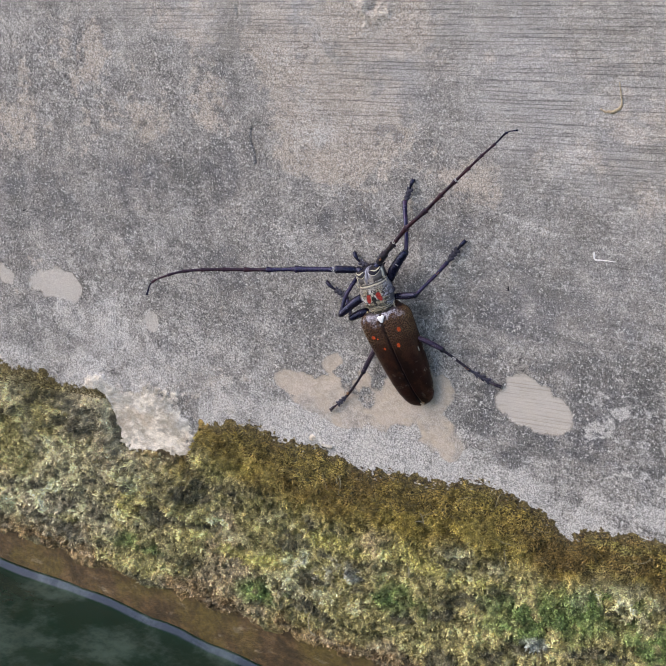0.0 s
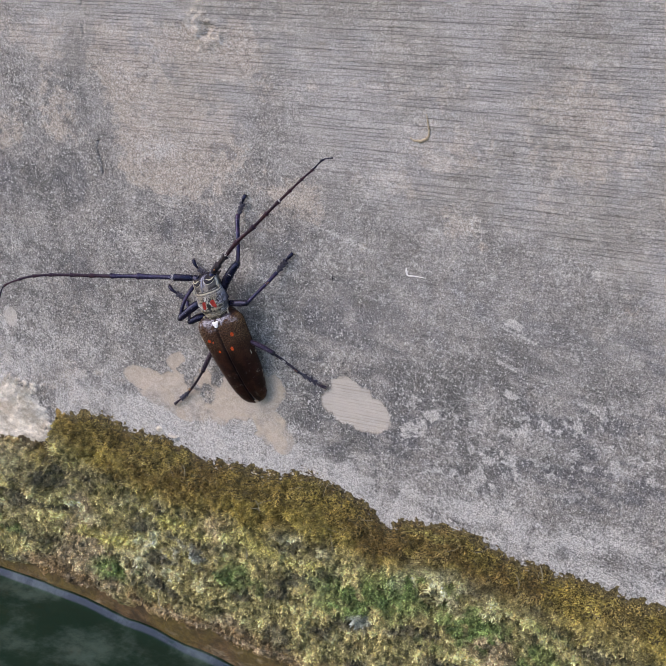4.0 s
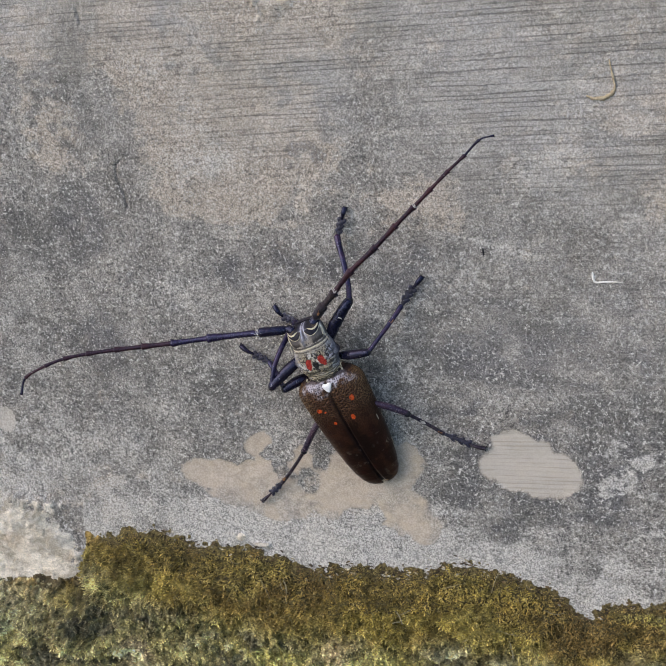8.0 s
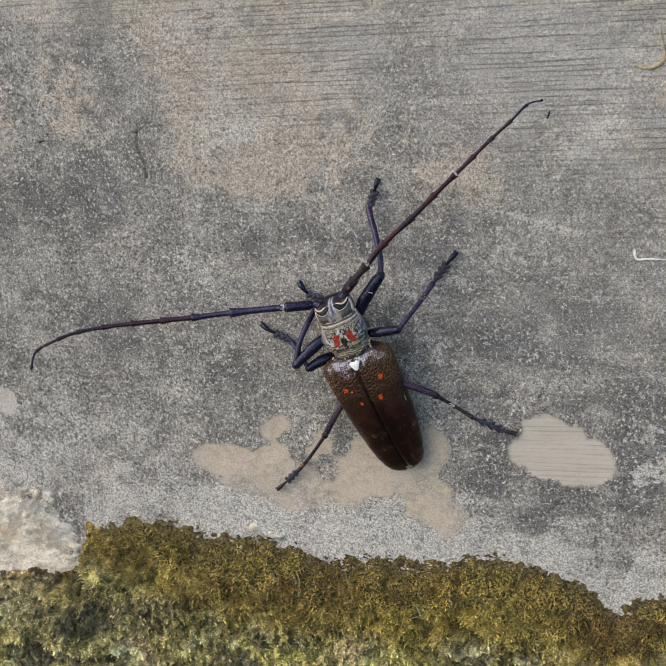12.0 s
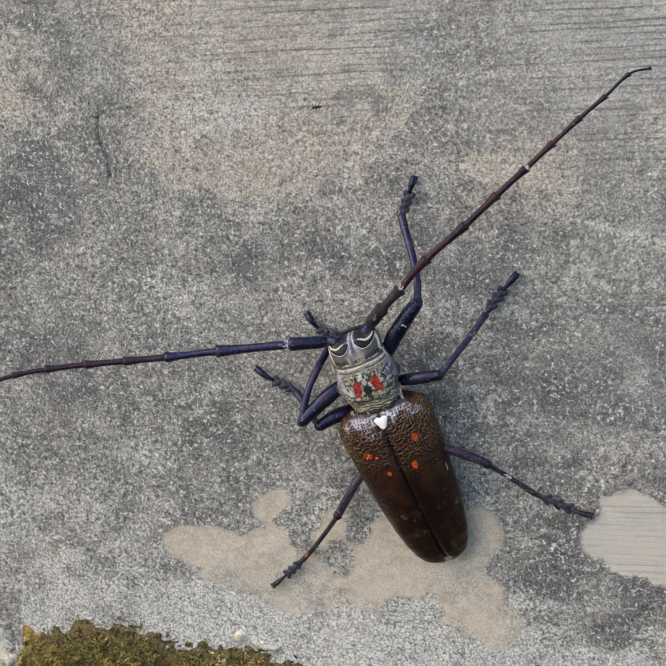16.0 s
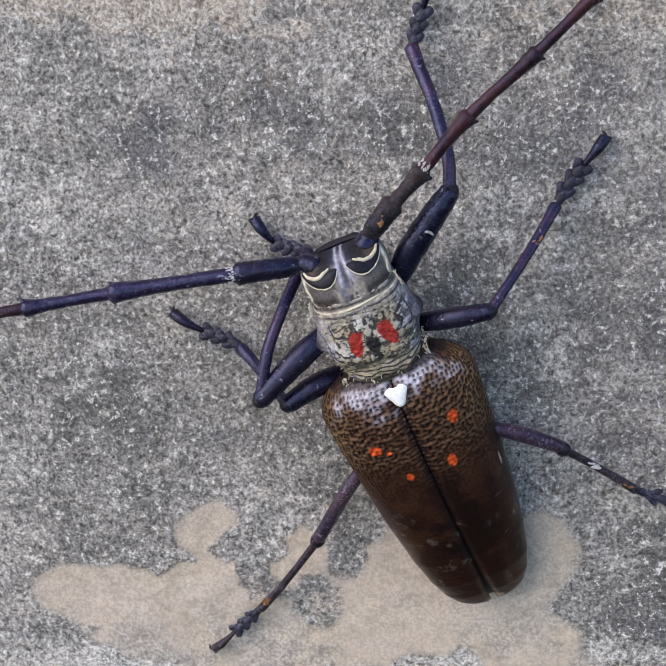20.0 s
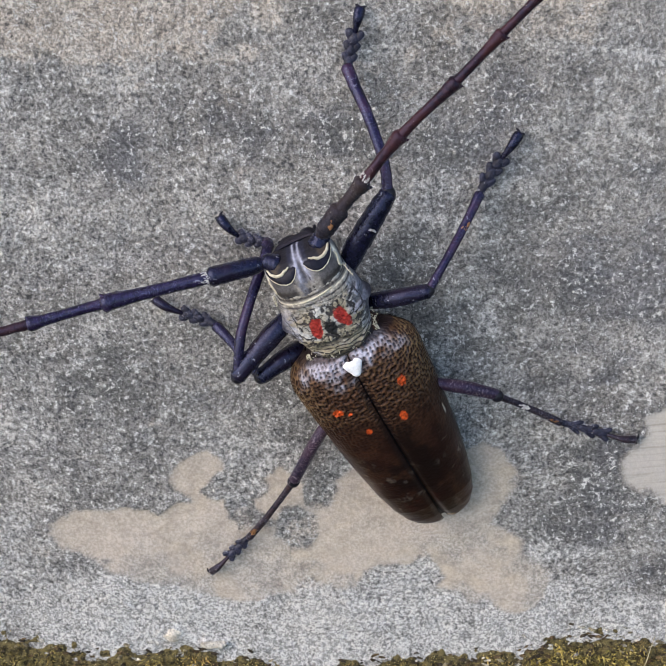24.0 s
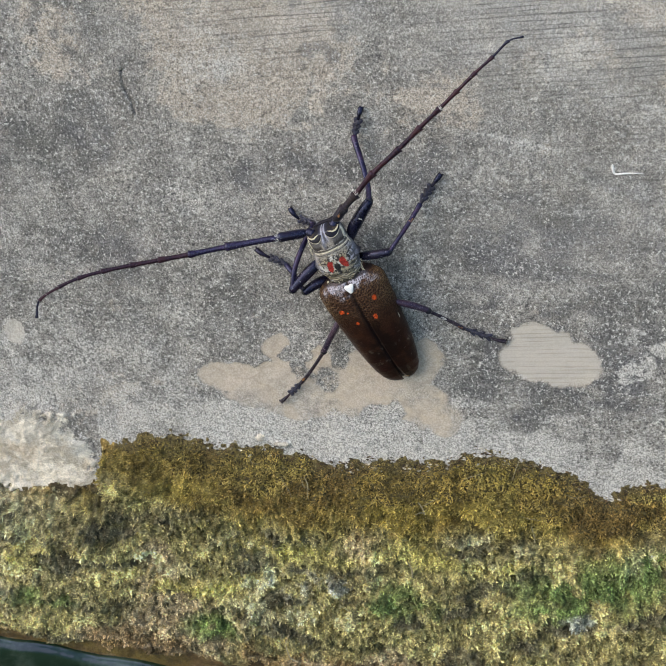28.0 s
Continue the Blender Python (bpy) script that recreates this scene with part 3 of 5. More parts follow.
    for ax, az, bx, bz, wide in ((-49, 126, -49.5, 112, 0.30), (-44.5, 76, -43, 64, 0.32), (-34.5, 91, -36.5, 81, 0.26), (-36.5, 81, -44.5, 75.5, 0.18), (-120, 104, -121, 92, 0.2)):
        s = np.clip(((wx - ax) * (bx - ax) + (wz - az) * (bz - az)) / ((bx - ax) ** 2 + (bz - az) ** 2), 0, 1)
        d = np.hypot(wx - ax - s * (bx - ax), wz - az - s * (bz - az))
        cut = step(wide * 2, wide * 0.4, d) * step(0.30, 0.55, fbm(x, z, 5, 3, 87))
        rise, dark, warm, pale = rise - 0.5 * cut, np.maximum(dark, 1.1 * cut), warm * (1 - cut), pale * (1 - cut)
    pit = np.hypot((wx - 3.5) / 2.4, (wz - 117.5) / 2.6)
    rise = rise - 1.3 * step(1.1, 0.3, pit + 0.8 * (n2 - 0.5)) + 0.6 * step(4.0, 1.2, pit) * (n3 - 0.3) + 2.0 * step(4.2, 1.5, pit) * (fbm(x, z, 4, 4, 48) - 0.45)
    return rise, np.stack([tan, np.clip(dark, 0, 1.4), np.clip(warm, 0, 1), np.clip(pale, 0, 1)], -1), np.stack([moss, wet, white, brush], -1)


X0, X1, Z0, Z1, CELL = -196.0, 182.0, -136.0, 142.0, 0.39


def build_wall():
    xs, zs = np.arange(X0, X1 + CELL, CELL), np.arange(Z0, Z1 + CELL, CELL)
    x, z = np.meshgrid(xs, zs)
    x, z = x.ravel(), z.ravel()
    rise, stain_shade, growth = wall_surface(x, z)
    border = np.minimum.reduce([x - X0, xs[-1] - x, z - Z0, zs[-1] - z])
    rise = rise * step(0, 6, border)
    v = np.stack([x, -rise, z], -1) * MM
    f = grid_faces(len(zs), len(xs))
    # the plain wall around it, with its top, back and foot
    a, b, c, d = X0, xs[-1], Z0, zs[-1]
    L, R, B, T, D = -3000, 3000, -900, 900, 300
    o = len(v)
    extra = np.array([(a, 0, c), (b, 0, c), (b, 0, d), (a, 0, d), (L, 0, B), (R, 0, B), (R, 0, T), (L, 0, T),
                      (L, D, B), (R, D, B), (R, D, T), (L, D, T)], float) * MM
    quads = np.array([(4, 5, 1, 0), (5, 6, 2, 1), (6, 7, 3, 2), (7, 4, 0, 3), (7, 6, 10, 11), (9, 8, 11, 10), (5, 9, 10, 6), (8, 4, 7, 11), (8, 9, 5, 4)]) + o
    v = np.vstack([v, extra])
    ob = mesh_object("wall_north", v, np.vstack([f, quads]), WALL)
    far = np.tile([0, 0.3, 0.3, 0.3], (12, 1))
    foot = np.tile([0.0, 0, 0, 0.2], (12, 1))
    paint(ob.data, "stain_shade", np.vstack([stain_shade, far]))
    paint(ob.data, "growth", np.vstack([growth, foot]))
    return tagged(ob, "weathered grey cement-rendered wall with peeled sandy patches", "wall", kind="structure")


build_wall()


# ---- moss and lichen on the foot of the wall ----
def cells(u, v, size, seed):
    """Distance to the nearest of scattered centres, in units of size."""
    u, v = u / size, v / size
    iu, iv = np.floor(u), np.floor(v)
    best = np.full(np.shape(u), 9.0)
    for du in (-1, 0, 1):
        for dv in (-1, 0, 1):
            cu, cv = iu + du, iv + dv
            pu, pv = cu + 0.2 + 0.6 * lattice(cu, cv, seed), cv + 0.2 + 0.6 * lattice(cu, cv, seed + 7)
            best = np.minimum(best, np.hypot(u - pu, v - pv))
    return best


def growth_tone(x, z, below, pick):
    """Colour of the growth at a place; pick is a number from 0 to 1 for each tuft."""
    n1, n2, n3 = fbm(x, z, 16, 4, 91), fbm(x, z, 5, 3, 92), fbm(x, z, 28, 3, 93)
    olive, rust = np.array([0.310, 0.240, 0.066]), np.array([0.205, 0.130, 0.046])
    fawn, leaf = np.array([0.385, 0.33, 0.15]), np.array([0.12, 0.165, 0.055])
    lemon, mint = np.array([0.365, 0.325, 0.110]), np.array([0.45, 0.41, 0.235])
    umber, clay, soot = np.array([0.29, 0.23, 0.14]), np.array([0.19, 0.125, 0.06]), np.array([0.045, 0.042, 0.03])
    mix = lambda a, b, f: a * (1 - f[:, None]) + b * f[:, None]  # noqa: E731
    c = np.tile(olive, (len(x), 1))
    c = mix(c, rust, step(5, 0, below) * 0.8)
    c = mix(c, rust, 0.8 * step(0.44, 0.66, n1) * (1 - 0.9 * step(12, 28, below)))
    px, pz = np.array(EDGE).T
    layer = fbm(x * 0.28, z, 5, 4, 95)
    low = step(17, 30, np.interp(x, px, pz) - z + 14 * (n3 - 0.5) + 10 * (n1 - 0.5) + 22 * step(-42, -78, x) + 9 * step(52, 80, x))
    c = mix(c, np.array([0.345, 0.280, 0.090]), 0.6 * step(0.46, 0.66, fbm(x, z, 14, 4, 98)) * (1 - low))
    c = mix(c, np.array([0.205, 0.185, 0.085]), low * 0.9)
    c = mix(c, fawn, low * step(0.42, 0.62, n2))
    c = mix(c, umber, low * 0.9 * step(0.50, 0.68, n3))
    c = mix(c, np.array([0.42, 0.375, 0.25]), 0.6 * low * step(-70, -110, x + 20 * (n1 - 0.5)) * step(0.35, 0.6, n1))
    c = mix(c, soot * 1.6, 0.8 * low * step(0.54, 0.68, fbm(x * 0.4, z, 6, 4, 96)))
    zone = lambda some, k: np.clip(blobs(x + 6 * (n2 - 0.5), z + 6 * (n1 - 0.5), some), 0, 1) ** 0.5 * k  # noqa: E731
    lem = zone(((-109, -73, 10, 9), (-77, -78.5, 22, 4.5), (-14, -67.5, 18, 5), (24, -67, 16, 7), (92, -48, 14, 6), (-50, -80, 20, 4), (40, -70, 16, 5), (-140, -84, 16, 4)), 1.0)
    c = mix(c, lemon, np.clip(lem * step(0.36, 0.60, layer) * 1.0, 0, 1))
    grn = zone(((-43, -93, 14, 7), (86, -70, 20, 9), (68, -77, 26, 12), (60, -84, 16, 6), (112, -80, 34, 14), (-98, -86, 16, 5), (12, -84, 14, 7)), 1.0)
    c = mix(c, leaf, np.clip(grn * step(0.36, 0.56, fbm(x, z, 7, 3, 94)) * 1.2, 0, 1))
    mnt = zone(((-28, -65, 16, 6), (-23, -78, 11, 7), (-20, -88, 26, 6.5), (41, -64, 14, 6), (-138, -72, 30, 13), (-100, -58, 16, 8), (-60, -70, 16, 6), (100, -68, 22, 9)), 1.0)
    c = mix(c, mint, np.clip(mnt * step(0.46, 0.60, n2) * 1.2, 0, 1))
    # pale grey patches; the one at (-8, -77) is a wet sheen put into the colour
    c = mix(c, np.array([0.36, 0.37, 0.33]), np.clip(zone(((-8, -77, 9, 4), (64.4, -88, 5.5, 2.4), (-18, -82, 6, 3)), 1.0) * step(0.35, 0.6, n2), 0, 0.75))
    drk = zone(((-75, -58, 13, 8), (-53, -57, 10, 6.5), (-20, -62, 14, 3), (2, -72, 16, 3), (-70, -88, 40, 3), (50, -72, 10, 3)), 1.0)
    c = mix(c, soot, np.clip(drk * 0.85 * step(0.35, 0.55, n2), 0, 1))
    c = mix(c, rust * 0.8, np.clip(zone(((14, -46, 34, 7), (60, -50, 16, 6), (-60, -40, 14, 5)), 0.55), 0, 1) * (1 - low))
    c = mix(c, clay, 0.9 * step(-88, -96, z + foot_line(x) + 8 * (n2 - 0.5)) * step(0.28, 0.5, n1))
    c = mix(c, np.array([0.36, 0.28, 0.18]), 0.8 * np.exp(-((z + foot_line(x) + 96 + 4 * (n3 - 0.5)) / 1.3) ** 2) * step(0.45, 0.6, n1))
    c = mix(c, soot, step(3.2, 0.4, below) * 0.75 * step(0.40, 0.55, n2))
    c = mix(c, mint, 0.8 * step(2.6, 0.6, below) * (pick > 0.82))
    c = c * ((1.50 + 0.72 * low) * (0.80 + 0.36 * step(0.36, 0.60, fbm(x, z, 4.5, 4, 99))))[:, None]
    c = c * ((0.66 + 0.56 * pick) * (0.64 + 0.58 * step(0.3, 0.6, fbm(x, z, 2.2, 3, 97))))[:, None]
    return np.clip(c, 0, 1)


def scatter(count, rng):
    x = rng.uniform(X0 + 4, X1 - 4, count)
    z = rng.uniform(-125, -20, count)
    below = moss_field(x, z)
    keep = (below > -1.2) & (z + foot_line(x) > -104 + 10 * fbm(x, z, 9, 3, 2))
    return x[keep], z[keep], below[keep]


def crust_height(x, z):
    """Height of the lichen crust in mm, and the depth below the upper edge of the moss."""
    px, pz = np.array(EDGE).T
    deep = np.interp(x, px, pz) - z
    wx, wz = x + 2.6 * (fbm(x, z, 2.2, 3, 101) - 0.5), z + 2.6 * (fbm(x, z, 2.2, 3, 102) - 0.5)
    big, small = cells(wx, wz * 1.15, 2.8, 103), cells(wx + 0.9 * wz, wz, 1.15, 104)
    grain = 1.7 * step(0.72, 0.15, big) * (0.4 + 1.2 * fbm(x, z, 7, 3, 112)) + 0.9 * step(0.7, 0.2, small) + 1.3 * fbm(x, z, 0.9, 2, 105)
    mound = 3.4 * fbm(x, z, 15, 3, 106) + 4.4 * fbm(x * 0.8, z, 6, 3, 107)
    full = step(9, 24, deep + 16 * step(-42, -78, x) + 9 * (fbm(x, z, 9, 3, 108) - 0.5)) * step(-103, -94, z + foot_line(x) + 8 * (fbm(x, z, 6, 3, 109) - 0.5))
    return wall_surface(x, z)[0] - 0.6 + full * (mound + grain * (0.5 + 1.1 * fbm(x, z, 4, 3, 110)) - 2.6), deep


def build_lichen():
    """A crumbly crust of granules that thickens below the moss."""
    xs, zs = np.arange(X0 + 3, X1 - 3, 0.36), np.arange(-116, -30, 0.36)
    x, z = np.meshgrid(xs, zs)
    x, z = x.ravel(), z.ravel()
    h = crust_height(x, z)[0]
    pick = np.clip(0.5 + 1.5 * (fbm(x, z, 1.3, 3, 111) - 0.5), 0, 1)
    v = np.stack([x, -h, z], -1) * MM
    ob = mesh_object("lichen_crust", v, grid_faces(len(zs), len(xs)), GROWTH, tone=growth_tone(x, z, moss_field(x, z), pick) * 0.82)
    return tagged(ob, "crumbly khaki and yellow-green lichen crust below the moss", "lichen", kind="stuff")


def build_moss():
    rng = np.random.default_rng(4)
    x, z, below = scatter(430000, rng)
    some = rng.uniform(0, 1, len(x)) < 1 - 0.45 * step(12, 28, 12 * step(-58, -90, x) + below + 10 * (fbm(x, z, 16, 4, 91) - 0.5))
    x, z, below = x[some], z[some], below[some]
    rise = wall_surface(x, z)[0]
    n = len(x)
    low = step(16, 26, below)
    pick = np.clip(rng.normal(0.5, 0.25, n), 0, 1)
    size = rng.uniform(0.7, 2.3, n) * (0.25 + 0.75 * step(-1, 7, below))
    ang = rng.uniform(0, 2 * np.pi, n)
    lean = rng.uniform(0.25, 1.3, n) * (1 + 0.8 * low)
    up = np.stack([np.cos(ang) * lean, -np.ones(n), np.sin(ang) * lean + 0.35], -1)
    up /= np.linalg.norm(up, axis=1)[:, None]
    side = np.stack([-np.sin(ang), rng.uniform(-0.3, 0.3, n), np.cos(ang)], -1)
    base = np.stack([x, 0.4 - np.maximum(rise, crust_height(x, z)[0]), z], -1)
    size = size * (1 - 0.25 * low)
    wide = (size * (0.09 + 0.13 * low * rng.uniform(0.3, 1.2, n)))[:, None] * side
    tip = base + up * size[:, None]
    mid = base + up * (size * 0.55)[:, None] + np.array([0, -0.08, 0])
    v = np.stack([base - wide * 0.6, base + wide * 0.6, mid + wide, tip, mid - wide], 1).reshape(-1, 3) * MM
    k = np.arange(n)[:, None] * 5
    f = np.vstack([k + [0, 1, 2], k + [0, 2, 4], k + [4, 2, 3]])
    # blade bases painted darker and tips lighter, as shade between the blades
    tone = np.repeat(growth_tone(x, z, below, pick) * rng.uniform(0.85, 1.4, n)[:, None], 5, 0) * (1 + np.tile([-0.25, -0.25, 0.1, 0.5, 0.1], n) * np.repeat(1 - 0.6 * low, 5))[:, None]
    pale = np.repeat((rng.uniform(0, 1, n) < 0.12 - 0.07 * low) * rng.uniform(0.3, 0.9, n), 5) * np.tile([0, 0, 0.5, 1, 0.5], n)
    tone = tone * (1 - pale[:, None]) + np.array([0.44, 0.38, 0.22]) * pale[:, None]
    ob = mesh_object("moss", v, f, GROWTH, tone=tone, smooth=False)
    return tagged(ob, "dense olive and yellow-green moss on the damp foot of the wall", "moss", kind="stuff")


def build_fibres():
    """Dead straw-coloured threads lying in the moss."""
    rng = np.random.default_rng(12)
    pieces = []
    while len(pieces) < 60:
        x, z = rng.uniform(-170, 160), rng.uniform(-100, -28)
        if moss_field(np.array([x]), np.array([z]))[0] < 2:
            continue
        turn, bend, size = rng.uniform(0, 6.28), rng.normal(0, 0.3), rng.uniform(0.8, 2.2)
        p, line = np.array([x, z]), []
        for k in range(5):
            line.append(p.copy())
            p = p + size * np.array([math.cos(turn), math.sin(turn)])
            turn += bend
        line = np.array(line)
        y = -wall_surface(line[:, 0], line[:, 1])[0] - np.array([0.3, 1.3, 1.7, 1.3, 0.6])
        pieces.append(tube(np.stack([line[:, 0], y, line[:, 1]], -1), (0.06, 0.09, 0.05), 12, 5, cap=False))
    v, f = joined(pieces)
    ob = mesh_object("dead_fibres", v * MM, f, STRAW)
    return tagged(ob, "thin dead straw-coloured fibres caught in the moss", "fibres", kind="stuff")


def build_crumbs():
    """Dark and pale crumbs of crust along the upper edge of the moss."""
    rng = np.random.default_rng(31)
    count = 520
    xs = np.where(rng.uniform(0, 1, count) < 0.45, rng.uniform(-72, 150, count), rng.normal(28, 34, count))
    zs = moss_edge(xs) + rng.normal(-1.8, 1.3, count)
    sizes = rng.uniform(0.25, 0.85, count)
    ys = -wall_surface(xs, zs)[0] - 0.1 * sizes
    vs, fs, tones, n = [], [], [], 0
    for x, y, z, size in zip(xs, ys, zs, sizes):
        turn = rng.uniform(-0.7, 0.7)
        v, f = lump((x, y, z), (math.cos(turn), rng.normal(0, 0.2), math.sin(turn)), size * 1.5, size * rng.uniform(0.5, 0.8), size * rng.uniform(0.35, 0.6), rings=5, sides=6)
        v = v + rng.normal(0, 0.10 * size, v.shape)
        k = rng.uniform()
        tone = (0.07, 0.052, 0.034) if k < 0.40 else (0.15, 0.10, 0.052) if k < 0.72 else (0.30, 0.25, 0.16) if k < 0.88 else (0.55, 0.51, 0.43)
        vs.append(v), fs.append(f + n), tones.append(np.tile(np.array(tone) * rng.uniform(0.7, 1.3), (len(v), 1)))
        n += len(v)
    ob = mesh_object("crust_crumbs", np.vstack(vs) * MM, np.vstack(fs), GROWTH, tone=np.vstack(tones), smooth=False)
    return tagged(ob, "dark and pale crumbs of crust along the top of the moss", "crumbs", kind="stuff")


STEMS = (((23.6, -53.5), (23.1, -51.2), (22.3, -49.0)), ((23.2, -53.2), (22.6, -52.4), (21.6, -51.9)), ((53.4, -63.2), (53.6, -60.0), (53.0, -56.5)), ((18.0, -73.9), (18.2, -71.0), (17.4, -68.2)),
         ((-10.0, -47.0), (-9.6, -44.8), (-10.1, -42.4)), ((131.4, -57.1), (131.6, -53.6), (130.8, -50.4)), ((123.8, -60.6), (124.0, -58.0), (123.0, -55.4)),
         ((-21.9, -95.8), (-23.4, -99.0), (-22.4, -103.4), (-19.4, -105.1)), ((-125.9, -55.4), (-128.0, -51.2), (-131.3, -48.6)))


def build_stems():
    """Single dead straw-coloured stems that stand out of the moss."""
    for line in STEMS:
        p = np.array(line)
        rise = np.maximum(wall_surface(p[:, 0], p[:, 1])[0], crust_height(p[:, 0], p[:, 1])[0])
        out = np.linspace(0.3, 2.2, len(p))
        path = np.stack([p[:, 0], -rise - out, p[:, 1]], -1)
        v, f = tube(path, (0.17, 0.20, 0.18, 0.10), 20, 7, rough=0.3)
        ob = mesh_object("dead_stem", (v - path[0]) * MM, f, STRAW)
        ob.location = path[0] * MM
        tagged(ob, "thin dead straw-coloured stem standing out of the moss", "stem", "dead stems in the moss")


build_moss()
build_lichen()
build_fibres()
build_crumbs()
build_stems()

# ---- water below ----
WAVE, HEIGHT = 0.9, 0.024


def build_water():
    xs = np.unique(np.r_[np.linspace(-40, -1.2, 14), np.arange(-1.2, 1.2, 0.007), np.linspace(1.2, 40, 14)])
    d = np.r_[-0.004, np.geomspace(0.0004, 0.03, 24), np.geomspace(0.034, 1.2, 40), np.geomspace(1.5, 60, 12)]
    x, y = np.meshgrid(xs, d)
    fade = step(1.6, 0.5, y)
    near = step(0.5, 0.1, y) * step(1.2, 0.9, np.abs(x))
    h = HEIGHT * np.sin(2 * np.pi * x / WAVE) * step(1.2, 0.9, np.abs(x)) * fade
    h = h + near * (0.0035 * (fbm(x * 1000, y * 1000, 34, 3, 3) - 0.5) + 0.0009 * (fbm(x * 1000, y * 1400, 11, 2, 4) - 0.5))
    h = h + 0.0032 * np.exp(-np.maximum(y - 0.0014, 0) / 0.0012)
    v = np.stack([x, -y, h], -1).reshape(-1, 3)
    ob = mesh_object("water", v, grid_faces(len(d), len(xs), flip=True), WATER)
    return tagged(ob, "dark green murky water lapping at the foot of the wall", "water", kind="structure")


def build_bed():
    v = [(-80, 0.3, -0.9), (80, 0.3, -0.9), (80, -120, -0.9), (-80, -120, -0.9)]
    ob = mesh_object("ground", v, [(3, 2, 1, 0)], chitin("silt", (0.03, 0.03, 0.02), (0.07, 0.065, 0.04), 0.95, 0.01, 0.2, 8))
    return tagged(ob, "dark silty bed under the water", "ground", kind="structure")


water = build_water()
build_bed()

# ---- the beetle; lengths in mm, in the wall's axes ----
TAIL = np.array([22.0, -2.0, -12.4])
ALONG, ACROSS, OUT = np.array([-0.28915, -0.25213, 0.92348]), np.array([0.94334, 0.08903, 0.31967]), np.array([0.16282, -0.96359, -0.21210])
BASE = np.array([14.0, 0.0, 14.0])


def on_body(a, l, n):
    """A place in the beetle's space (m) from mm along the body from the tail, across it and out from its axis."""
    a, l, n = np.broadcast_arrays(np.asarray(a, float), l, n)
    return ((TAIL - BASE) + a[..., None] * ALONG + l[..., None] * ACROSS + n[..., None] * OUT) * MM


def here(v):
    return (np.asarray(v, float) - BASE) * MM


def half_width(a):
    return np.interp(a, (0, 0.6, 1.6, 3.5, 6, 10, 15, 20, 26, 30, 32, 33, 34, 34.8, 35.5, 36.0), (1.2, 2.8, 4.1, 5.3, 6.2, 7.1, 7.8, 8.3, 8.8, 9.1, 9.2, 9.1, 8.7, 8.0, 6.9, 5.4))


def crown(a):
    return np.interp(a, (0, 1, 3, 6, 10, 15, 20, 26, 30, 32, 33.5, 35.0, 36.0), (0.3, 1.1, 2.0, 2.9, 3.6, 4.1, 4.4, 4.4, 4.1, 3.7, 3.2, 2.4, 1.4))


def mixed(c, colour, f):
    return c * (1 - f[..., None]) + np.array(colour) * f[..., None]


SPOTS = ((29.3, 4.9, 0.74, 0.56), (24.3, 2.9, 0.72, 0.5), (28.6, -4.8, 0.6, 0.72), (24.1, -2.3, 0.42, 0.42), (27.9, -3.3, 0.25, 0.3))


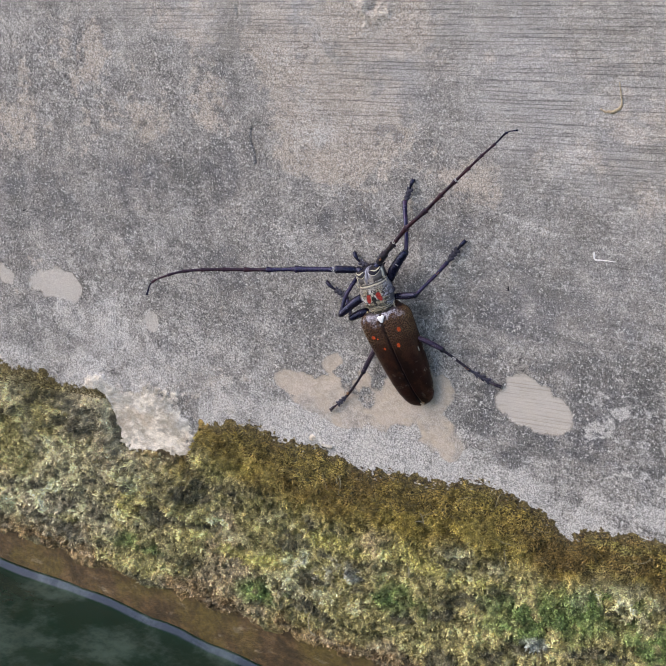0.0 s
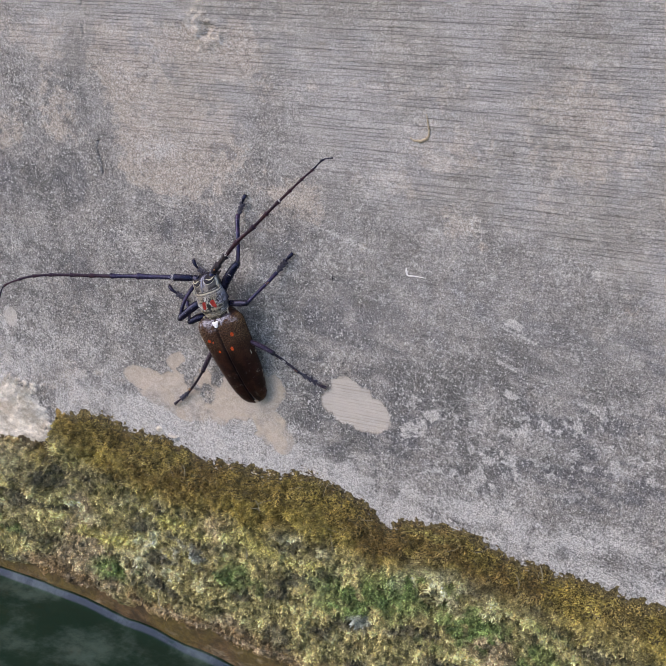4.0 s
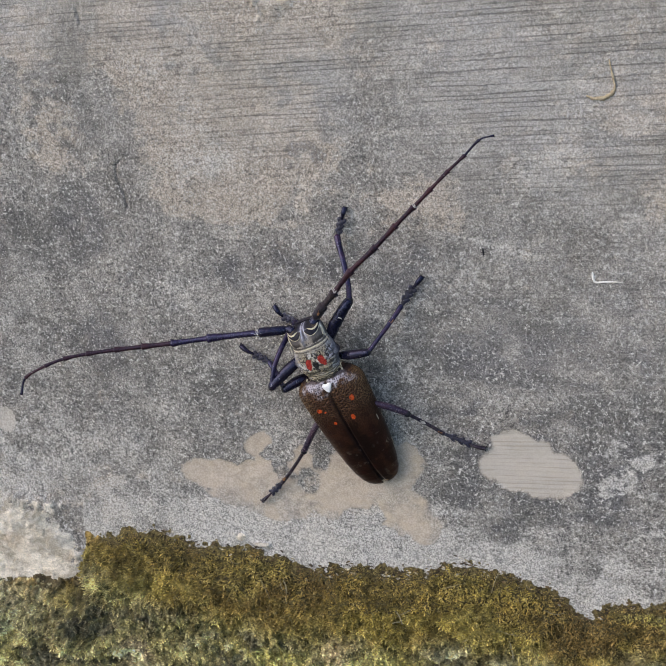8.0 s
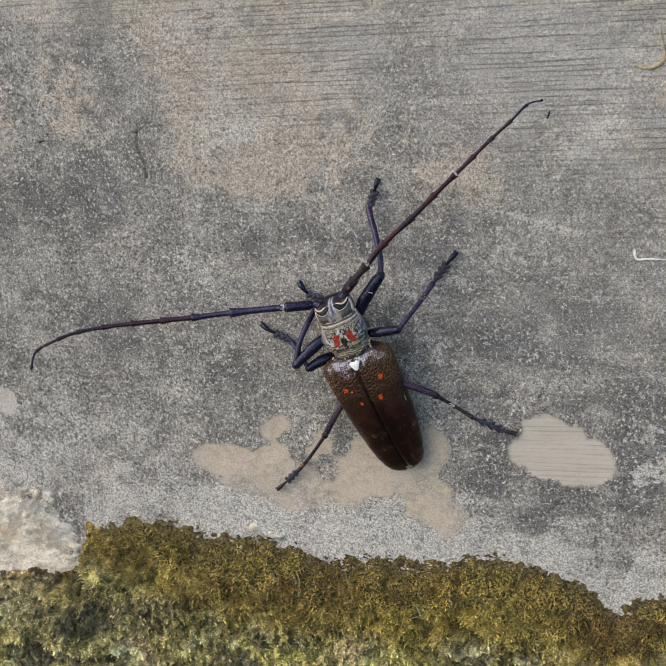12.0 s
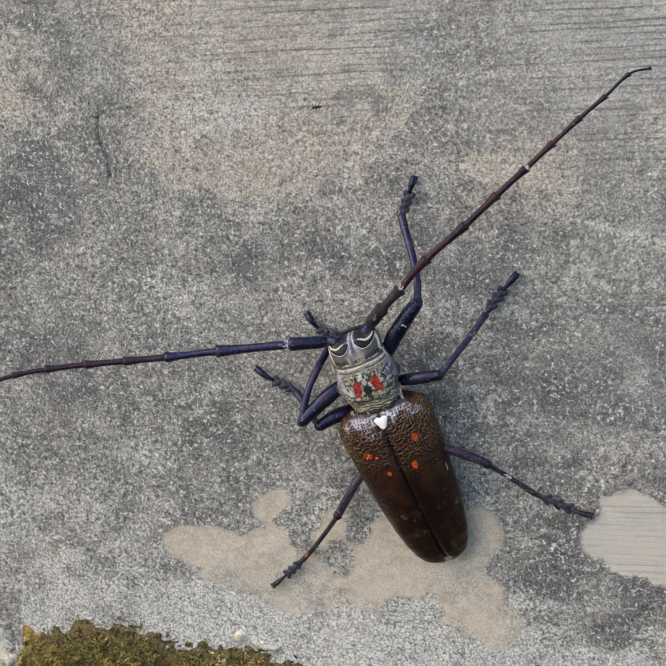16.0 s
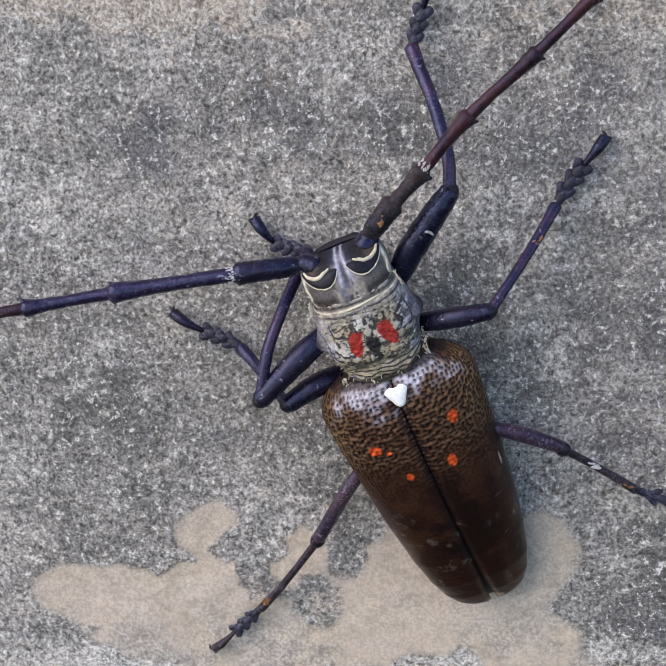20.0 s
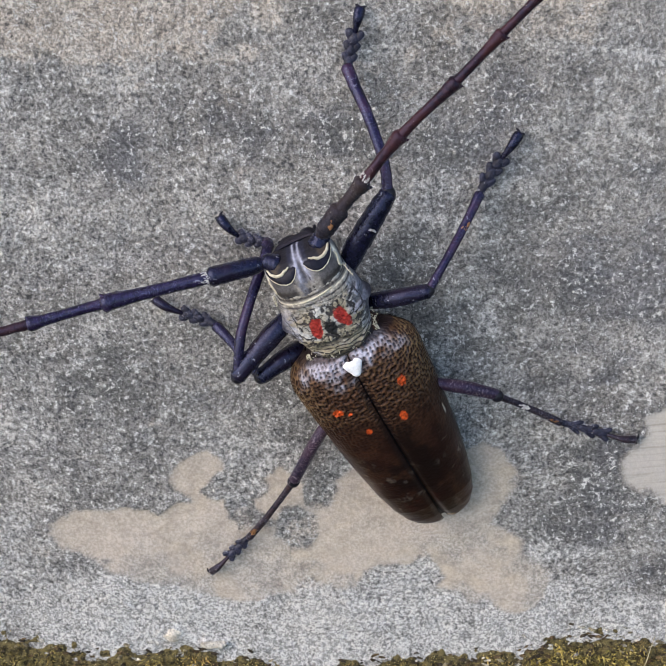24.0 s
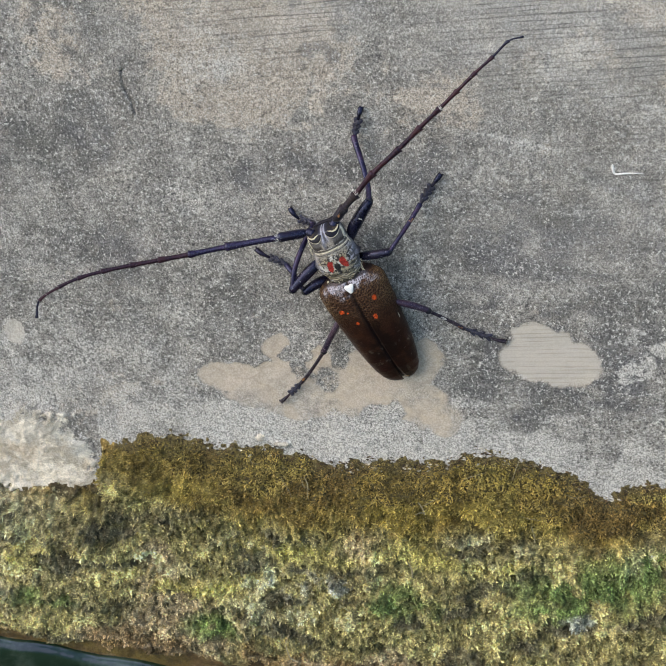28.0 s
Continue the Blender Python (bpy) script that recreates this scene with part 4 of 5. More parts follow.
def elytron(parent, hand):
    rows, cols = 250, 84
    u = np.linspace(0, 1, rows)[:, None] + np.zeros((1, cols))
    s = np.linspace(0, 1, cols)[None, :] + np.zeros((rows, 1))
    a = 36.0 * (1 - (1 - u**1.15) ** 1.08)
    w = half_width(a)
    notch = 0.9 * step(34.0, 36.0, a) * np.exp(-((s - 0.35) / 0.3) ** 2)
    l = w * np.sin(s * np.pi / 2) ** 0.92
    drop = np.interp(a, (0, 4, 12, 24, 32, 35), (1.0, 3.0, 4.8, 5.6, 5.0, 4.2))
    n = crown(a) - drop * (1 - np.cos(s * np.pi / 2)) ** 1.15
    l = l + 0.10 + 0.26 * step(10, 0, a) ** 1.5
    n = n - 0.45 * np.exp(-((s * w) / 0.28) ** 2) - notch * 0.4
    arc = s * w * 1.25
    seed = 5 if hand > 0 else 15
    pits = cells(a, arc * 0.9, 0.47, seed)
    rough = step(19, 30, a + 3 * (fbm(a, arc, 5, 3, seed) - 0.5))
    pit = step(0.44, 0.17, pits) * rough
    fine = fbm(a, arc, 2.5, 4, seed + 1)
    n = n - 0.28 * pit + 0.10 * (fine - 0.5) + 0.08 * step(0.45, 0.7, pits) * rough
    c = np.tile(np.array([0.018, 0.0072, 0.0052]), (rows, cols, 1))
    c = mixed(c, (0.0085, 0.0045, 0.0038), step(0.42, 0.62, fbm(a, arc, 7, 4, seed + 2)) * 0.85)
    c = mixed(c, (0.040, 0.0165, 0.0095), step(0.55, 0.7, fbm(a, arc, 3, 4, seed + 8)) * 0.7)
    c = mixed(c, (0.034, 0.010, 0.008), 0.6 * step(0.50, 0.68, fbm(a * 0.6, arc, 2.2, 3, seed + 12)) * step(22, 12, a))
    c = mixed(c, (0.088, 0.042, 0.022), rough * step(0.26, 0.50, pits) * (0.2 + 0.8 * fine))
    c = mixed(c, (0.24, 0.155, 0.075), 0.62 * step(24, 30, a) * step(0.34, 0.58, pits) * (0.25 + 0.75 * step(0.25, 0.8, s)) * step(0.25, 0.6, fbm(a, arc, 3.0, 3, seed + 31)))
    c = mixed(c, (0.008, 0.005, 0.005), pit * 0.92)
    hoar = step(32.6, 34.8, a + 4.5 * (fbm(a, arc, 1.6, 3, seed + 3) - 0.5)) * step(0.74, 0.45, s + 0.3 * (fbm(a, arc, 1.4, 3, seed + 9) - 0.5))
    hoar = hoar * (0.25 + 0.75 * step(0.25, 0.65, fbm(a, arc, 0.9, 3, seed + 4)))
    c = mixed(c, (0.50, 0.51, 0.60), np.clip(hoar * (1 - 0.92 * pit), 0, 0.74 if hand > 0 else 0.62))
    c = mixed(c, (0.26, 0.22, 0.17), 0.4 * step(0.70, 0.80, fbm(a, arc, 0.8, 3, seed + 5)) * step(24, 14, a) * step(0.35, 0.6, s))
    c = mixed(c, (0.40, 0.36, 0.30), 0.7 * step(0.60, 0.72, fbm(a, 0 * a, 1.6, 3, seed + 7)) * step(0.90, 0.94, s) * step(28, 20, a))
    c = mixed(c, (0.010, 0.006, 0.006), np.exp(-((s * w) / 0.20) ** 2) * 0.9)
    # front edge painted dark for the shaded pocket behind the thorax shield
    c = mixed(c, (0.016, 0.012, 0.014), 0.85 * step(35.2, 35.6, a + 0.5 * (fbm(a, arc, 0.8, 2, seed + 11) - 0.5)))
    c = mixed(c, (0.006, 0.004, 0.004), step(0.955, 0.975, s) * 0.9)
    scale = step(0.66, 0.74, fbm(a * 0.7, arc, 1.1, 3, seed + 21)) * step(0.5, 0.62, fbm(a, arc, 6, 3, seed + 22)) * step(22, 17, a)
    c = mixed(c, (0.10, 0.080, 0.064), 0.45 * scale)
    if hand > 0:
        for sa, sl in ((22.6, 0.93), (19.6, 0.95), (11.6, 0.95), (9.8, 0.95), (20.5, 0.72)):
            d = np.hypot((a - sa) / 0.9, (s - sl) / 0.018) + 0.5 * (fbm(a, arc, 0.7, 3, seed + 23) - 0.5)
            c = mixed(c, (0.46, 0.42, 0.34), 0.85 * step(1.1, 0.7, d))
        c = mixed(c, (0.34, 0.24, 0.15), 0.8 * step(1.2, 0.6, np.hypot((a - 1.2) / 0.55, (l - 0.9) / 0.7)))
    for sa, sl, ra, rl in SPOTS:
        if sl * hand > 0:
            d = np.hypot((a - sa) / ra, (l - abs(sl)) / rl) + 0.55 * (fbm(a, arc, 0.6, 3, seed + 6) - 0.5)
            c = mixed(c, (0.56, 0.075, 0.018), step(1.1, 0.85, d))
    v = on_body(a, l * hand, n)
    # a thin rim turned in under the edge
    rim = on_body(a[:, -1], (l[:, -1] - 0.35) * hand, n[:, -1] - 0.35)
    v = np.concatenate([v, rim[:, None]], 1)
    c = np.concatenate([c, c[:, -1:] * 0.5], 1)
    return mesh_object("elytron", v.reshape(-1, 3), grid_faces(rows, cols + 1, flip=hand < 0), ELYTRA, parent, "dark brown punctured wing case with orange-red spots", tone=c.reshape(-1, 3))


def loft(a, top, low, width, sides, power=2.3):
    """A closed body of rings; returns along, across, out and the angle of every vertex."""
    ang = np.linspace(0, 2 * np.pi, sides, endpoint=False)[None]
    mid, tall = (top + low) / 2, (top - low) / 2
    cx, sx = np.cos(ang), np.sin(ang)
    k = (np.abs(cx) ** power + np.abs(sx) ** power) ** (-1 / power)
    return a[:, None] + 0 * ang, width[:, None] * cx * k, mid[:, None] + tall[:, None] * sx * k, ang + 0 * a[:, None]


def build_pronotum(parent):
    rows, sides = 190, 300
    a = np.linspace(34.9, 46.2, rows)
    width = np.interp(a, (34.9, 36.0, 37.5, 40.5, 43, 44.6, 46.2), (4.4, 4.4, 4.8, 5.7, 5.6, 5.1, 4.7))
    top = np.interp(a, (34.9, 36.6, 39, 42, 44.5, 46.2), (1.5, 1.9, 2.1, 1.6, 0.9, 0.2))
    A, L, N, ang = loft(a, top, top - 8.2, width, sides)
    spine = np.exp(-((A - 41.0) / 1.1) ** 2) * np.exp(-(((np.abs(np.cos(ang)) - 1) / 0.05) ** 2))
    L = L * (1 + 0.14 * spine**1.5)
    back = step(0.0, 0.4, np.sin(ang))
    folds = fbm(A * 1.0 + 1.2 * np.sin(L * 0.8), L * 0.28, 0.75, 3, 7)
    net = fbm(A, L, 1.1, 4, 8)
    ridge = np.maximum(step(38.8, 37.2, A), 0.45 * step(43.2, 44.0, A))
    vein = np.abs(fbm(A * 0.8, L, 1.5, 4, 14) - 0.5)
    vein2 = np.abs(fbm(A, L * 0.8, 0.9, 3, 15) - 0.5)
    across = np.sin(A * 11.0 + 3.0 * np.sin(L * 0.55) + 7 * (fbm(A * 0.6, L, 1.8, 3, 16) - 0.5))
    crease = (1 - ridge) * np.maximum(step(0.066, 0.028, vein), 0.95 * step(0.050, 0.018, vein2)) + ridge * step(0.30, 0.75, across)
    crease = np.maximum(crease, 0.8 * step(0.34, 0.28, net) * (1 - ridge))
    n2 = N + back * (0.7 * (folds - 0.5) * (0.35 + ridge) * step(44.9, 44.0, A) + 0.5 * (net - 0.5) * step(45.0, 44.2, A) - 0.12 * np.clip(crease, 0, 1))
    c = np.tile(np.array([0.285, 0.245, 0.172]), (rows, sides, 1))
    c = mixed(c, (0.44, 0.43, 0.40), step(0.45, 0.75, fbm(A, L, 2.4, 3, 9)))
    c = mixed(c, (0.018, 0.016, 0.02), np.clip(crease, 0, 1) * 0.95)
    c = mixed(c, (0.27, 0.28, 0.37), 0.65 * step(2.6, 3.8, np.abs(L)) * step(0.42, 0.6, fbm(A, L, 1.8, 3, 17)) * (1 - np.clip(crease, 0, 1)))
    c = mixed(c, (0.10, 0.10, 0.125), 0.7 * step(4.4, 5.6, np.abs(L)))
    c = mixed(c, (0.02, 0.018, 0.03), 0.9 * step(0.25, 0.8, spine))
    for la, ll in ((41.1, -1.8), (41.3, 2.0)):
        tilt = 0.16 * np.sign(ll)
        da, dl = A - la, L - ll - tilt * (A - la) * -1
        d = np.hypot(da / 1.5, dl / 0.88) + 0.9 * (fbm(A, L, 0.9, 3, 12) - 0.5)
        c = mixed(c, (0.29, 0.024, 0.017), step(1.08, 0.9, d) * back)
    d = np.hypot((A - 40.4) / 1.0, (L - 0.1) / 0.8) + 0.6 * (fbm(A, L, 0.7, 3, 13) - 0.5)
    c = mixed(c, (0.012, 0.012, 0.012), step(1.1, 0.85, d) * back)
    c = mixed(c, (0.34, 0.32, 0.29), 0.6 * step(43.0, 44.0, A) * (1 - np.clip(crease, 0, 1)))
    # the shaded pocket before the wing cases is painted onto the rear rows
    c = mixed(c, (0.03, 0.024, 0.02), 0.85 * step(36.9, 36.1, A))
    collar = np.exp(-((A - 45.0) / 0.11) ** 2)
    c = mixed(c, (0.62, 0.56, 0.44), collar * back)
    c = mixed(c, (0.02, 0.018, 0.02), 0.85 * np.exp(-((A - 45.4) / 0.18) ** 2) * back)
    c = mixed(c, (0.05, 0.045, 0.05), 0.7 * np.exp(-((A - 44.5) / 0.12) ** 2) * back)
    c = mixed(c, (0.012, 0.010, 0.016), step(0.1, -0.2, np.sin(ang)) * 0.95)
    v = on_body(A, L, n2)
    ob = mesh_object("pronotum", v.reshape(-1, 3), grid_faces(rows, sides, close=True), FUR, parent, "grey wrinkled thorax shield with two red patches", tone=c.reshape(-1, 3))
    rng = np.random.default_rng(3)
    hairs = []
    for k in range(12):
        l = rng.uniform(-4.6, 4.6)
        n = 1.6 - 4.0 * (1 - math.sqrt(1 - (l / 4.7) ** 2)) + rng.uniform(-0.2, 0.2)
        p = [on_mm(36.5, l, n + 0.1), on_mm(36.2, l * 1.03 + rng.normal(0, 0.12), n + 0.2), on_mm(35.9, l * 1.05 + rng.normal(0, 0.25), n + 0.1)]
        hairs.append(tube(p, (0.045, 0.035, 0.015), 5, 5, cap=False))
    for s in (-1, 1):
        for k in range(22):
            a = rng.uniform(44.4, 46.6) if k % 3 else rng.uniform(36.4, 38.6)
            l = s * float(np.interp(a, (36, 37.5, 40.5, 44.6, 46.6), (4.4, 4.8, 6.2, 5.2, 4.9)))
            p = [on_mm(a, l, -1.6), on_mm(a + rng.normal(0, 0.2), l + 0.28 * s, -1.4 + rng.uniform(-0.6, 0.6))]
            hairs.append(tube(p, (0.07, 0.03), 4, 5, cap=False))
    v, f = joined(hairs)
    mesh_object("hair_fringe", here(v), f, CREAM, ob, "cream hairs along the rear edge")
    return ob


HEAD_A = (45.4, 46.5, 48, 49.2, 49.8, 50.0, 49.8, 49.0)
HEAD_TOP = (0.4, 0.2, -0.4, -1.1, -2.0, -3.3, -5.2, -7.6)
HEAD_W = (4.7, 4.9, 5.0, 4.8, 3.9, 3.1, 2.6, 1.9)


def head_surface(a, l):
    w, t, b = (np.interp(a, HEAD_A[:5], some) for some in (HEAD_W[:5], HEAD_TOP[:5], (-7.6, -7.3, -7.0, -6.3, -6.0)))
    return (t + b) / 2 + (t - b) / 2 * np.clip(1 - np.abs(l / w) ** 2.3, 0.001, 1) ** (1 / 2.3)


def eye_line(k):
    """Along the crescent of an eye, k from 0 near the brow to 1 at the cheek: along, across and half its breadth."""
    return (np.interp(k, (0, 0.12, 0.3, 0.5, 0.68, 0.85, 1), (49.20, 48.90, 48.55, 48.32, 48.36, 48.68, 49.25)), 0.55 + 4.0 * np.asarray(k),
            np.interp(k, (0, 0.06, 0.2, 0.38, 0.6, 0.8, 0.94, 1), (0.05, 0.30, 0.58, 0.64, 0.47, 0.40, 0.34, 0.08)))


def eye_field(a, l):
    """Breadths ahead of (over 1) or behind (under -1) the crescent of an eye, and the place along it."""
    k = (np.abs(l) - 0.55) / 4.0
    ca, _, h = eye_line(np.clip(k, 0, 1))
    return (a - ca) / h, k, a - ca


def build_head(parent):
    rows, sides = 110, 180
    u = np.linspace(0, 7, rows)
    a, w, top = (np.interp(u, np.arange(8), some) for some in (HEAD_A, HEAD_W, HEAD_TOP))
    low = np.interp(u, (0, 2, 3, 4, 5, 6, 7), (-7.6, -7.0, -6.3, -6.0, -6.3, -7.3, -8.8))
    A, L, N, ang = loft(a, top, low, w, sides)
    back = step(-0.05, 0.3, np.sin(ang))
    groove = np.exp(-(L / 0.35) ** 2) * step(46, 48, A)
    ahead, along_eye, gap = eye_field(A, L)
    N = N - back * (0.28 * groove) + back * 0.12 * (fbm(A, L, 1.2, 3, 3) - 0.5)
    c = np.tile(np.array([0.130, 0.132, 0.152]), (rows, sides, 1))
    c = mixed(c, (0.085, 0.078, 0.075), step(1.2, 1.9, np.abs(L)) * step(49.5, 48.0, A) * 0.85)
    c = mixed(c, (0.30, 0.26, 0.20), 0.6 * step(2.0, 1.4, np.abs(L)) * step(0.45, 0.65, fbm(A, L * 2.2, 1.6, 4, 4)) * step(49.5, 46.5, A))
    c = mixed(c, (0.30, 0.30, 0.37), np.exp(-((np.abs(L) - 0.5) / 0.35) ** 2) * step(46.5, 48.5, A) * step(49.9, 49.2, A) * 0.7)
    c = mixed(c, (0.020, 0.018, 0.026), groove * 0.7)
    c = mixed(c, (0.010, 0.011, 0.026), step(3.2, 3.8, u[:, None] + 0.5 * (fbm(A, L, 1.0, 3, 6) - 0.5)) * 0.95)
    c = mixed(c, (0.26, 0.26, 0.31), 0.55 * step(0.9, 0.35, np.abs(L)) * step(5.4, 4.2, u[:, None]) * step(3.2, 3.8, u[:, None]) * back)
    socket = step(0.35, 0.6, gap) * step(0.12, 0.22, along_eye) * back
    c = mixed(c, (0.009, 0.008, 0.012), 0.95 * socket)
    c = mixed(c, (0.07, 0.052, 0.034), 0.6 * socket * step(1.6, 2.4, np.abs(L)) * step(0.45, 0.62, fbm(A, L, 1.1, 3, 45)))
    c = mixed(c, (0.012, 0.011, 0.016), 0.9 * step(1.25, 1.0, np.abs(ahead)) * (along_eye > 0) * (along_eye < 1) * back)
    c = mixed(c, (0.42, 0.43, 0.52), 0.75 * np.exp(-((np.abs(L) - 0.34 - 0.12 * (50 - A)) / 0.15) ** 2) * step(46.6, 48.4, A) * back * step(0.25, 0.5, fbm(A, L, 0.7, 3, 46)))
    c = mixed(c, (0.76, 0.73, 0.64), np.exp(-((np.abs(L) - w[:, None] * 0.95) / 0.17) ** 2) * back * step(49.5, 48.5, A) * (u[:, None] < 3.6))
    c = mixed(c, (0.03, 0.024, 0.02), 0.85 * np.exp(-(((A - 46.3) / 0.45) ** 2)) * step(1.2, 2.4, np.abs(L)) * step(4.75, 4.5, np.abs(L)) * back)
    hatch = step(0.62, 0.72, fbm(A * 0.35, L, 0.5, 3, 44)) * step(48.6, 47.4, A) * back
    c = mixed(c, (0.02, 0.018, 0.024), 0.85 * hatch)
    c = mixed(c, (0.012, 0.010, 0.018), step(-0.1, -0.4, np.sin(ang)) * 0.95)
    v = on_body(A, L, N)
    v2 = np.vstack([v.reshape(-1, 3), on_body(np.array([48.8]), 0.0, (top[-1] + low[-1]) / 2)])
    f = grid_faces(rows, sides, close=True)
    tip = len(v2) - 1
    o = (rows - 1) * sides
    fan = np.array([(o + i, o + i + 1, o + (i + 2) % sides, tip) for i in range(0, sides, 2)])
    me = mesh_object("head", v2, np.vstack([f, fan]), FUR, parent, "grey and black head with cream-edged eyes", tone=np.vstack([c.reshape(-1, 3), [0.02, 0.02, 0.02]]))
    for s in (-1, 1):
        k, tt = np.meshgrid(np.linspace(0, 1, 44), np.linspace(-1, 1, 15), indexing="ij")
        ca, pl, h = eye_line(k)
        pa = ca + h * tt
        n = head_surface(pa, pl) + 0.05 + 0.42 * np.sqrt(np.clip(1 - tt**2, 0, 1)) * h
        mesh_object("compound_eye", on_body(pa, pl * s, n).reshape(-1, 3), grid_faces(44, 15, flip=s < 0), EYE, me, "black kidney-shaped eye")
        for name, edge, k0, k1, wide, label in (("eye_rim", -1.05, 0.0, 0.98, 0.085, "cream line behind the eye"), ("eye_rim", 1.3, 0.22, 1.0, 0.20, "broad cream band before the eye")):
            k = np.linspace(k0, k1, 30)
            ca, pl, h = eye_line(k)
            pa = ca + edge * h + 0.012 * np.sin(k * 33)
            line = np.array([on_mm(x, y * s, z + 0.10) for x, y, z in zip(pa, pl, head_surface(pa, pl))])
            v, f = tube(line, (wide * 0.5, wide, wide * 1.15, wide * 1.2, wide, wide * 0.5), 70, 8, flat=0.6, rough=0.12)
            mesh_object(name, here(v), f, CREAM, me, label)
        k = np.linspace(0, 1, 12)
        pa, pl = 48.3 - 3.1 * k, 4.62 + 0.12 * np.sin(k * 9)
        line = np.array([on_mm(x, y * s, z + 0.12) for x, y, z in zip(pa, pl, head_surface(pa, pl))])
        v, f = tube(line, (0.10, 0.13, 0.12, 0.16, 0.2), 40, 8, flat=0.6, rough=0.4)
        mesh_object("cheek_line", here(v), f, CREAM, me, "cream line down the cheek")
    th = np.linspace(-1.25, 1.25, 40)
    line = np.array([on_mm(45.0 + 0.10 * math.sin(3 * q), 4.85 * math.sin(q), 0.72 - 4.0 * (1 - math.cos(q))) for q in th])
    v, f = tube(line, (0.12, 0.14, 0.13, 0.15, 0.12), 90, 8, flat=0.7, rough=0.25)
    mesh_object("neck_band", here(v), f, CREAM, me, "cream band round the neck")
    for s in (-1, 1):
        p = [on_mm(47.6, 1.5 * s, -7.4), on_mm(47.8, 1.7 * s, -9.2), on_mm(47.7, 1.0 * s, -10.4), on_mm(47.5, 0.3 * s, -10.8)]
        v, f = tube(p, (1.2, 1.05, 0.6, 0.2), 12, 12)
        mesh_object("mandible", here(v), f, BLACK, me)
        p = [on_mm(49.3, 2.9 * s, -3.5), on_mm(50.2, 4.1 * s, -4.0)]
        v, f = tube(p, (1.35, 1.1), 8, 14)
        mesh_object("antenna_socket", here(v), f, LEG, me)
        p = [on_mm(47.2, 1.6 * s, -9.0), on_mm(47.6, 2.4 * s, -10.2), on_mm(47.8, 2.6 * s, -10.8)]
        v, f = tube(p, (0.3, 0.28, 0.22), 10, 8)
        mesh_object("palp", here(v), f, BLACK, me)
    return me


def on_mm(a, l, n):
    return TAIL + a * ALONG + l * ACROSS + n * OUT


def build_abdomen(parent):
    a = np.linspace(0.8, 36.0, 40)
    w = np.maximum(half_width(np.minimum(a, 33)) - 1.0, 0.4) * np.interp(a, (0, 33, 36), (1, 1, 0.5))
    top = crown(np.minimum(a, 34)) - 1.2 - 1.5 * step(33, 36, a)
    low = top - np.interp(a, (0.8, 4, 12, 24, 34, 37.5), (0.8, 3.0, 5.0, 7.2, 8.6, 8.0))
    A, L, N, _ = loft(a, top, low, w, 40, 2.0)
    v = on_body(A, L, N).reshape(-1, 3)
    mesh_object("abdomen", v, grid_faces(len(a), 40, close=True), BLACK, parent, "black underside of the body")


def build_mesothorax(parent):
    """The dark neck between the thorax shield and the wing cases, with cream tufts on it."""
    a = np.linspace(32.0, 38.2, 36)
    w = np.interp(a, (32, 33.5, 35, 36.4, 38.2), (7.6, 7.4, 6.0, 4.9, 4.3))
    top = np.interp(a, (32, 34, 35, 36.4, 38.2), (1.0, 1.2, 1.35, 1.1, 0.4))
    A, L, N, ang = loft(a, top, top - 7.0, w, 90)
    N = N + 0.35 * (fbm(A, L, 1.3, 3, 61) - 0.5)
    c = np.tile(np.array([0.014, 0.009, 0.010]), (*A.shape, 1))
    c = mixed(c, (0.075, 0.032, 0.020), 0.8 * step(0.5, 0.65, fbm(A, L, 1.6, 3, 62)))
    ob = mesh_object("mesothorax", on_body(A, L, N).reshape(-1, 3), grid_faces(len(a), 90, close=True), FUR, parent, "dark brown waist before the wing cases", tone=c.reshape(-1, 3))
    rng = np.random.default_rng(21)
    tufts = []
    for (a0, l0), (a1, l1), count in (((35.6, -1.1), (37.0, -2.4), 30), ((35.7, 1.2), (37.0, 1.6), 26), ((35.6, -4.6), (36.6, -5.0), 20), ((35.6, 4.9), (37.2, 4.8), 26), ((37.2, 5.0), (38.0, 5.4), 14)):
        for _ in range(count):
            k = rng.uniform(0, 1)
            p = on_mm(a0 + k * (a1 - a0) + rng.normal(0, 0.12), l0 + k * (l1 - l0) + rng.normal(0, 0.16), 1.25 - 0.075 * l0 * l0 + rng.uniform(0, 0.35))
            q = p + rng.normal(0, 0.16, 3) + 0.12 * OUT - 0.25 * ALONG
            tufts.append(tube([p, (p + q) / 2 + 0.06 * OUT, q], (0.07, 0.055, 0.02), 5, 5, cap=False))
    v, f = joined(tufts)
    mesh_object("hair_tufts", here(v), f, CREAM, ob, "cream hair tufts on the waist")


def build_scutellum(parent):
    rr, tt = np.meshgrid(np.linspace(0, 1, 10), np.linspace(0, 2 * np.pi, 36, endpoint=False), indexing="ij")
    x, y = rr * np.cos(tt), rr * np.sin(tt)
    a = 34.35 + 1.5 * np.where(y > 0, 0.62 * y - 0.16 * rr * (np.abs(x) < 0.3), y)
    l = 0.2 + 1.5 * x * (0.80 + 0.20 * np.clip(2 * y, -1, 1))
    n = 3.1 + 0.3 * np.sqrt(np.clip(1 - rr**2, 0, 1)) - 0.34 * (a - 34.2)
    mesh_object("scutellum", on_body(a, l, n).reshape(-1, 3), grid_faces(10, 36, close=True, flip=False), IVORY, parent, "small chalk-white shield between the wing cases")


